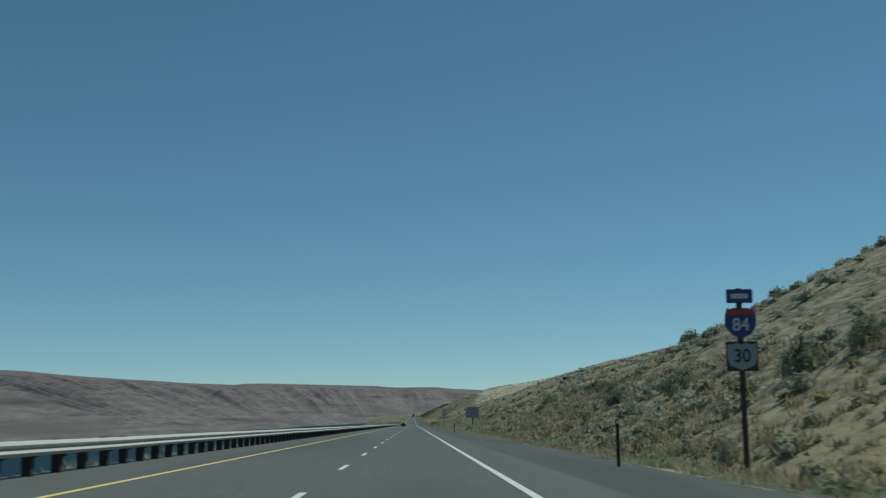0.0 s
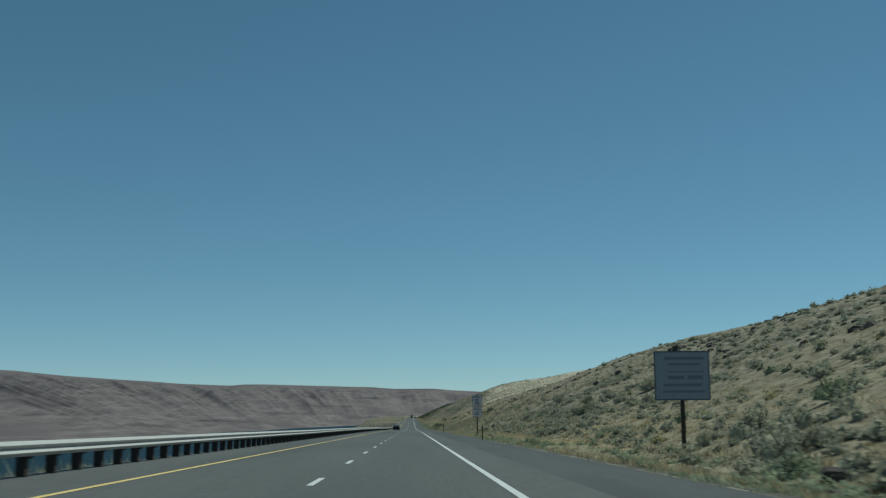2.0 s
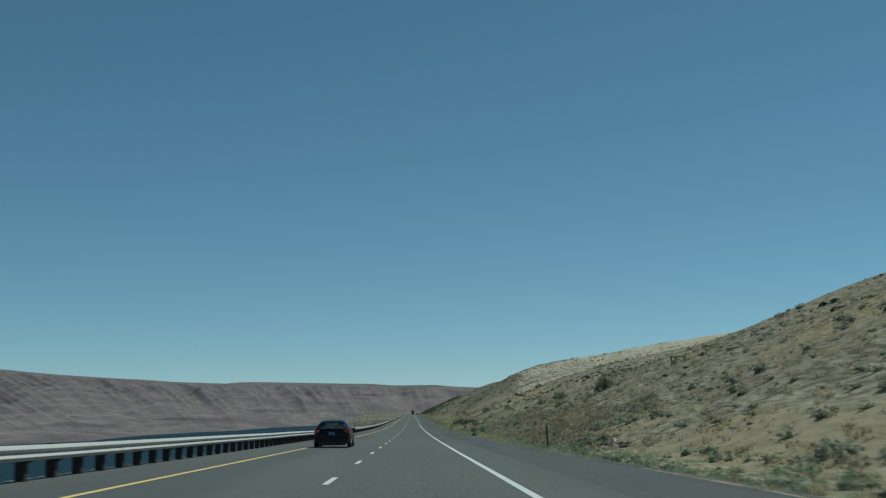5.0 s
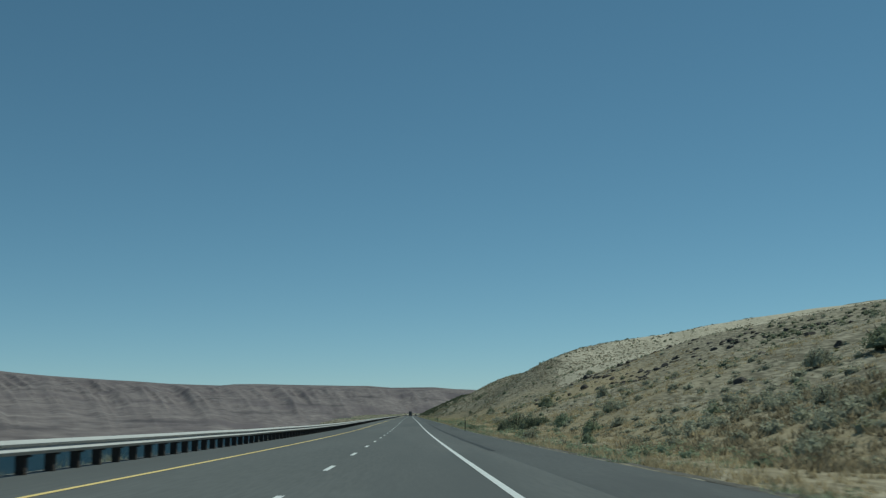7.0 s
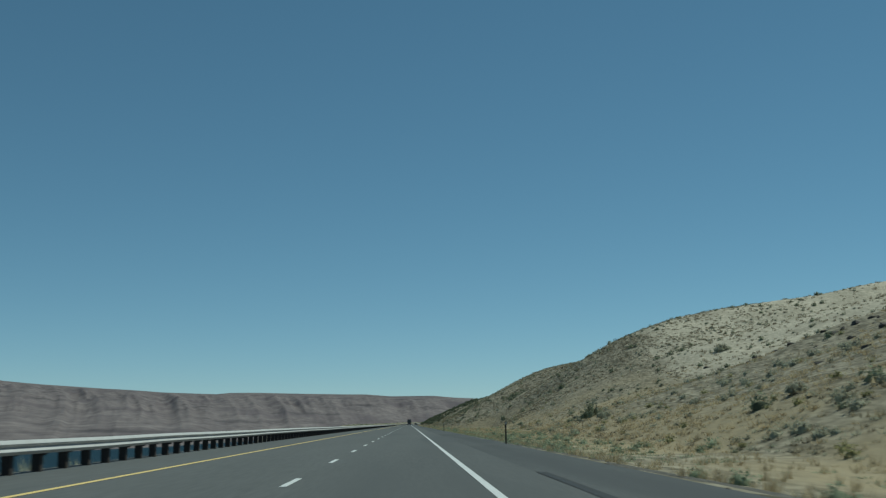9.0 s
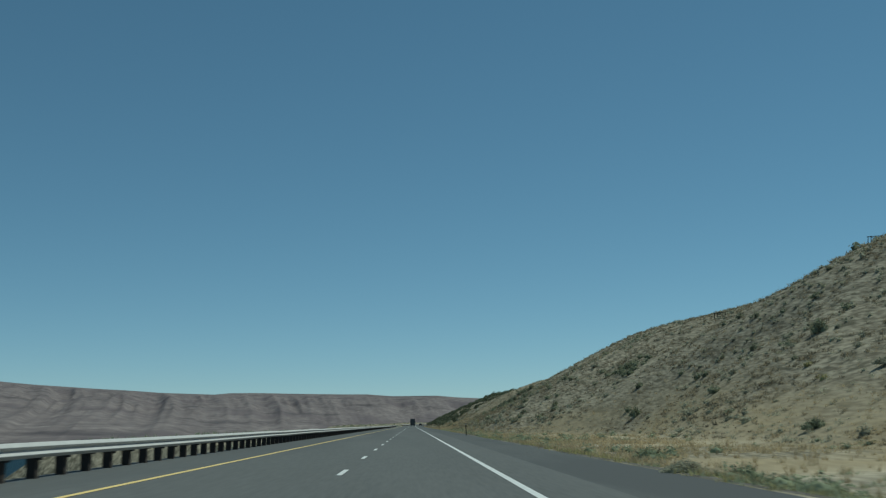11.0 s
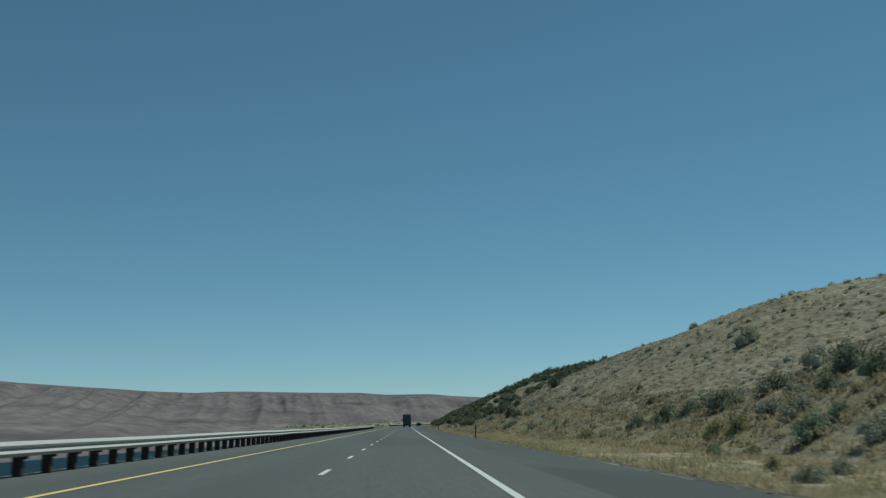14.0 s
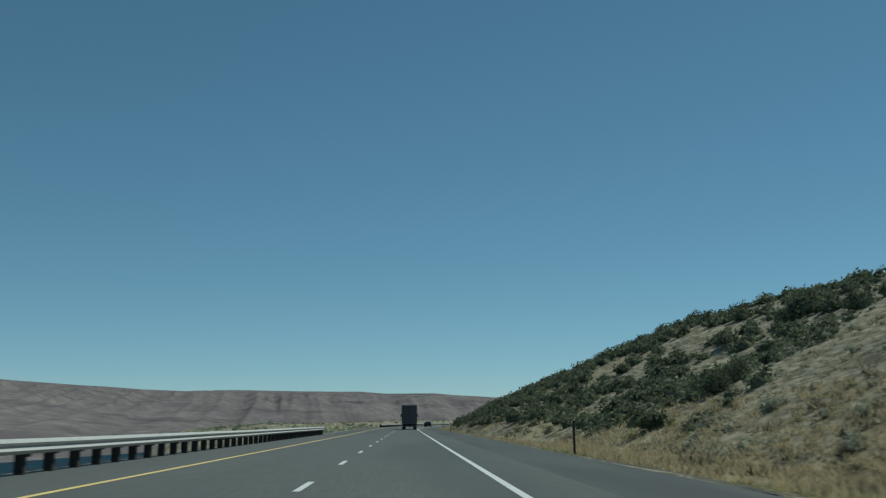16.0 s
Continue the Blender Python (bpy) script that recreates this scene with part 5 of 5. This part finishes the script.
# place beside the lane, place along the road, half width, height
SCRUB_BUSH = [(12.6, 491.5, 0.8, 0.75), (10.6, 487.0, 0.7, 0.7), (17.6, 14.3, 1.06, 1.76), (16.1, 17.1, 1.35, 2.2), (15.2, 36.3, 1.17, 1.85), (27.1, 81.0, 1.5, 2.0), (16.0, 62.2, 0.8, 1.3), (15.4, 57.8, 0.4, 0.65), (14.4, 51.2, 1.0, 1.5), (18.2, 84.0, 1.2, 1.5), (11.9, 49.6, 0.45, 0.75), (16.0, 113.2, 0.84, 1.26), (20.9, 116.0, 2.0, 1.7), (22.4, 118.5, 1.7, 1.8),
              (21.3, 147.7, 1.93, 2.27), (17.5, 290.6, 0.85, 0.85), (22.8, 295.6, 1.58, 1.42), (24.7, 305.6, 1.28, 1.46), (16.3, 594.8, 0.73, 1.21), (31.7, 602.4, 2.26, 3.2),
              (33.1, 669.9, 2.6, 2.33), (12.0, 737.1, 1.5, 2.1), (13.4, 737.2, 1.95, 3.1), (15.0, 733.0, 1.75, 2.4), (16.2, 731.2, 1.2, 1.6), (12.8, 735.0, 1.3, 1.3), (25.6, 806.1, 1.88, 2.3),
              (38.4, 1054.3, 1.13, 1.81), (26.2, 1082.6, 0.89, 1.64), (31.2, 1111.2, 1.0, 1.0), (32.1, 1117.2, 1.29, 1.21), (21.4, 1119.4, 0.63, 0.93),
              (15.4, 1120.0, 0.82, 0.82), (17.2, 1124.9, 0.63, 0.88), (15.7, 1169.5, 0.57, 0.68), (16.6, 1169.8, 0.58, 0.74), (20.5, 1176.3, 0.8, 1.34),
              (19.6, 1177.0, 0.88, 1.48), (16.5, 1177.6, 0.8, 1.2), (18.7, 1177.7, 0.88, 1.49), (17.8, 1178.0, 0.88, 1.35), (15.1, 1187.5, 0.7, 0.94),
              (16.3, 1188.0, 0.71, 0.95), (17.6, 1188.8, 0.72, 0.97), (22.1, 1268.4, 1.13, 1.69), (21.1, 1272.3, 0.89, 1.19), (23.8, 1276.2, 1.53, 2.25),
              (22.9, 1286.5, 1.66, 1.66), (20.7, 1289.5, 1.52, 1.9), (20.6, 1297.8, 1.26, 1.68), (19.2, 1300.1, 1.5, 1.93), (18.0, 1304.7, 1.12, 1.44),
              (13.5, 1385.5, 0.4, 0.65), (17.0, 1400.7, 1.48, 2.41), (26.3, 1415.5, 1.33, 2.2), (20.4, 1424.0, 1.06, 1.73), (18.5, 1430.7, 1.29, 2.41),
              (18.7, 1461.8, 1.23, 2.29), (20.6, 1464.3, 1.28, 2.2), (18.3, 1465.2, 1.1, 1.84), (39.4, 1490.4, 2.22, 2.61), (42.1, 1491.2, 1.03, 2.07),
              (36.9, 1503.1, 1.44, 2.02), (39.2, 1503.2, 2.6, 3.2), (40.7, 1507.4, 2.44, 2.28), (37.8, 1519.6, 1.74, 2.18), (44.8, 1566.7, 2.6, 2.68)]
SCRUB_MORE = [(17.1, 72.0, 1.22, 1.22), (21.9, 297.5, 0.83, 1.38), (65.8, 410.5, 1.4, 1.5), (6.5, 538.3, 0.39, 0.77), (56.0, 672.2, 1.19, 1.49), (22.4, 908.6, 1.45, 2.41),
              (17.3, 980.1, 0.39, 0.52), (24.5, 1017.9, 0.94, 0.94), (45.3, 1073.4, 0.9, 0.9), (29.1, 1093.7, 0.8, 0.8), (25.0, 1187.3, 0.98, 1.31),
              (23.9, 1187.8, 1.14, 1.31), (23.2, 1191.1, 1.13, 1.29), (23.8, 1331.6, 0.5, 0.75), (16.8, 1386.2, 1.25, 1.67), (29.1, 1432.2, 1.6, 1.2),
              (37.9, 1574.2, 1.7, 1.6)]
SAGE_BUSH = [(15.4, 64.2, 0.65, 0.95), (18.5, 63.9, 0.6, 0.95), (20.5, 64.8, 0.4, 0.8), (10.9, 5.0, 0.54, 0.89), (14.6, 13.4, 1.01, 0.9), (10.6, 22.4, 0.92, 1.18), (12.0, 180.9, 0.79, 0.88), (11.1, 181.0, 0.96, 1.05), (13.4, 192.0, 1.27, 1.38),
             (12.2, 195.1, 0.55, 0.85), (16.7, 236.5, 1.42, 0.83), (16.9, 245.0, 1.11, 0.69), (24.9, 267.0, 1.38, 1.77), (14.9, 278.2, 0.88, 1.43), (25.7, 280.2, 1.37, 1.37),
             (30.6, 291.5, 1.82, 2.07), (18.5, 297.2, 1.42, 1.26), (21.2, 312.0, 1.56, 1.56), (21.0, 325.7, 1.6, 1.6), (20.6, 341.6, 1.87, 1.87), (16.1, 504.1, 1.17, 0.89),
             (14.7, 505.5, 1.38, 0.96), (19.3, 513.5, 1.28, 0.85), (18.9, 619.1, 0.91, 1.16), (14.9, 635.1, 1.09, 1.09), (9.5, 663.3, 0.75, 0.65),
             (29.3, 673.6, 1.44, 1.92), (9.1, 678.5, 1.04, 1.21), (17.1, 685.4, 1.26, 1.01), (20.3, 702.4, 1.61, 1.08), (19.9, 706.7, 0.72, 1.43), (37.0, 750.1, 1.18, 1.77),
             (28.8, 761.6, 1.43, 1.9), (65.7, 1005.1, 2.15, 2.0), (8.8, 1194.7, 0.37, 0.49), (9.3, 1200.1, 0.34, 0.52), (10.6, 1246.0, 0.63, 0.71),
             (26.5, 1247.6, 0.91, 1.53), (12.2, 1248.2, 0.6, 0.68), (22.5, 1257.8, 1.56, 2.67), (26.0, 1287.1, 1.33, 1.89), (13.8, 1331.1, 0.53, 0.71),
             (16.7, 1334.6, 0.56, 0.9), (16.3, 1339.9, 0.9, 1.0), (17.8, 1377.4, 1.3, 1.48), (17.8, 1408.1, 1.56, 1.82), (16.2, 1426.9, 1.53, 1.53)]
SAGE_MORE = [(9.9, 7.0, 0.53, 1.25), (17.1, 284.2, 1.18, 1.18), (26.6, 350.8, 1.57, 2.09), (15.8, 498.5, 1.0, 0.9), (19.0, 506.6, 1.0, 1.3), (13.1, 548.1, 0.56, 0.84),
             (21.4, 650.7, 1.1, 1.2), (8.8, 748.9, 0.54, 0.66), (6.5, 762.1, 0.55, 0.55), (6.5, 976.4, 0.72, 0.43), (17.0, 1256.7, 1.2, 1.2), (18.9, 1270.4, 1.2, 1.3),
             (19.0, 1274.7, 1.1, 1.2), (33.6, 1326.3, 1.61, 2.3), (14.9, 1349.5, 1.23, 1.06)]
VERGE_BUSH = [(7.6, 768.5, 0.55, 0.85), (8.8, 784.5, 0.8, 1.15), (9.1, 763.0, 0.45, 0.8), (8.9, 755.5, 0.6, 0.75), (8.7, 748.7, 0.65, 0.8), (9.4, 591.0, 1.0, 1.45), (10.5, 589.5, 0.85, 1.4), (7.4, 588.0, 0.75, 0.95), (8.3, 589.5, 0.6, 0.8), (9.8, 176.8, 0.8, 0.8), (17.6, 194.6, 1.3, 1.1), (8.4, 228.3, 0.79, 0.89), (10.2, 489.1, 0.6, 0.5), (13.1, 518.8, 0.9, 0.8), (11.5, 666.1, 0.68, 0.91),
              (15.2, 687.8, 1.06, 1.59), (9.7, 692.2, 0.69, 0.55), (16.1, 711.9, 1.37, 1.57), (8.6, 752.4, 0.7, 0.7), (10.0, 756.5, 0.7, 0.5), (8.2, 758.0, 0.49, 0.49),
              (14.2, 758.4, 0.9, 0.85), (10.6, 760.0, 0.9, 0.45), (11.4, 765.5, 1.0, 0.4), (9.2, 769.1, 0.7, 0.4), (9.3, 787.8, 0.7, 0.87), (8.7, 978.7, 0.64, 0.56),
              (9.2, 993.5, 0.93, 0.69), (16.9, 1263.4, 1.18, 1.49), (18.4, 1264.1, 0.77, 0.89), (13.7, 1267.2, 0.6, 0.7)]
RABBITBRUSH = [(12.5, 53.4, 0.6, 0.95), (13.8, 555.5, 0.73, 0.73), (9.4, 571.9, 0.4, 0.59), (10.2, 575.8, 0.36, 0.55), (15.5, 602.3, 0.76, 1.25), (25.9, 617.4, 1.13, 1.39), (20.6, 641.0, 0.97, 1.3),
               (12.9, 1236.9, 0.83, 0.6), (12.0, 1253.5, 0.47, 0.74), (15.1, 1265.8, 0.64, 0.77), (17.2, 1274.7, 0.91, 1.36), (16.7, 1277.3, 1.1, 1.42),
               (15.4, 1313.0, 1.2, 1.1), (22.1, 1318.0, 0.76, 1.07)]
for k, (u, y, w, h) in enumerate([*SCRUB_BUSH, *SCRUB_MORE]):
    lone_bush("scrub_bush", DARKBUSH if y > 1380 else GREENBUSH, (6 if y > 1380 else 1) + k % 5, u, y, w, h * 0.9)
for k, (u, y, w, h) in enumerate([*SAGE_BUSH, *SAGE_MORE]):
    lone_bush("sagebrush", SAGE, 11 + k % 5, u, y, w, h * 0.9)
for k, (u, y, w, h) in enumerate(VERGE_BUSH):
    lone_bush("verge_bush", VERGE, 31 + k % 4, u, y, w, h)
for k, (u, y, w, h) in enumerate(RABBITBRUSH):
    lone_bush("rabbitbrush", OLIVE, 21 + k % 3, u, y, w, h * 0.9)
u, y = cover(170, -10, 1640, 0.5, 26, 20, 111, 1.3, cut=0.2)
for k in range(len(u)):
    w = rng.uniform(0.45, 1.0)
    lone_bush("sagebrush", SAGE, 41 + k % 5, float(u[k]), float(y[k]), w, w * rng.uniform(0.75, 1.1))
# pale lumps among the rubble
for u, y, r in ((11.7, 495.3, 0.30), (11.5, 494.6, 0.22), (12.4, 486.5, 0.26), (8.9, 499.5, 0.16)):
    bm = bmesh.new()
    bmesh.ops.create_icosphere(bm, subdivisions=2, radius=r)
    for vert in bm.verts:
        vert.co *= 0.8 + 0.9 * noise.noise(vert.co * 2.6 / r + Vector((u, y, 0)))
        vert.co.z *= 0.9
    lump = tagged(part("concrete_lump", bm, PALE_ROCK), "pale broken concrete lump among dark rubble", "rubble", "pale lumps in the rubble")
    lump.location = Vector(on_land(u, y)) * SCALE + Vector((0, 0, r * 0.3 * SCALE))

for k, (u, y, r) in enumerate(((6.7, 494.6, 0.13), (7.0, 493.4, 0.09), (6.6, 498.1, 0.08), (7.3, 497.0, 0.07))):
    bm = bmesh.new()
    bmesh.ops.create_icosphere(bm, subdivisions=1, radius=r)
    for vert in bm.verts:
        vert.co *= 0.7 + 0.8 * noise.noise(vert.co * 3 / r + Vector((u, y, 0)))
        vert.co.z *= 0.5
    scrap = tagged(part("litter_scrap", bm, SIGN_WHITE), "crumpled white litter scrap on the verge", "litter", "litter on the verge")
    scrap.location = Vector(on_land(u, y)) * SCALE + Vector((0, 0, r * 0.25 * SCALE))

# ---- centre line, stroke by stroke ----
stroke = None
for k in range(-8, 190):
    y = 12.19 * k
    x, _, z = on_road(-1.83, y, 0.006)
    if stroke is None:
        bm = bmesh.new()
        box(bm, (-0.06, -1.525, -0.003), (0.06, 1.525, 0.002))
        stroke = part("lane_stroke", bm, WHITE_PAINT, road)
        one = stroke
    else:
        one = stroke.copy()
        scene.collection.objects.link(one)
    slope = math.degrees(math.atan(float(road_z(y + 3) - road_z(y - 3)) / 6))
    one.matrix_basis = pose(x * SCALE, y * SCALE, z * SCALE, slope, math.degrees(math.atan(-FALL)), -math.degrees(math.atan(float(road_x(y + 2) - road_x(y - 2)) / 4)))
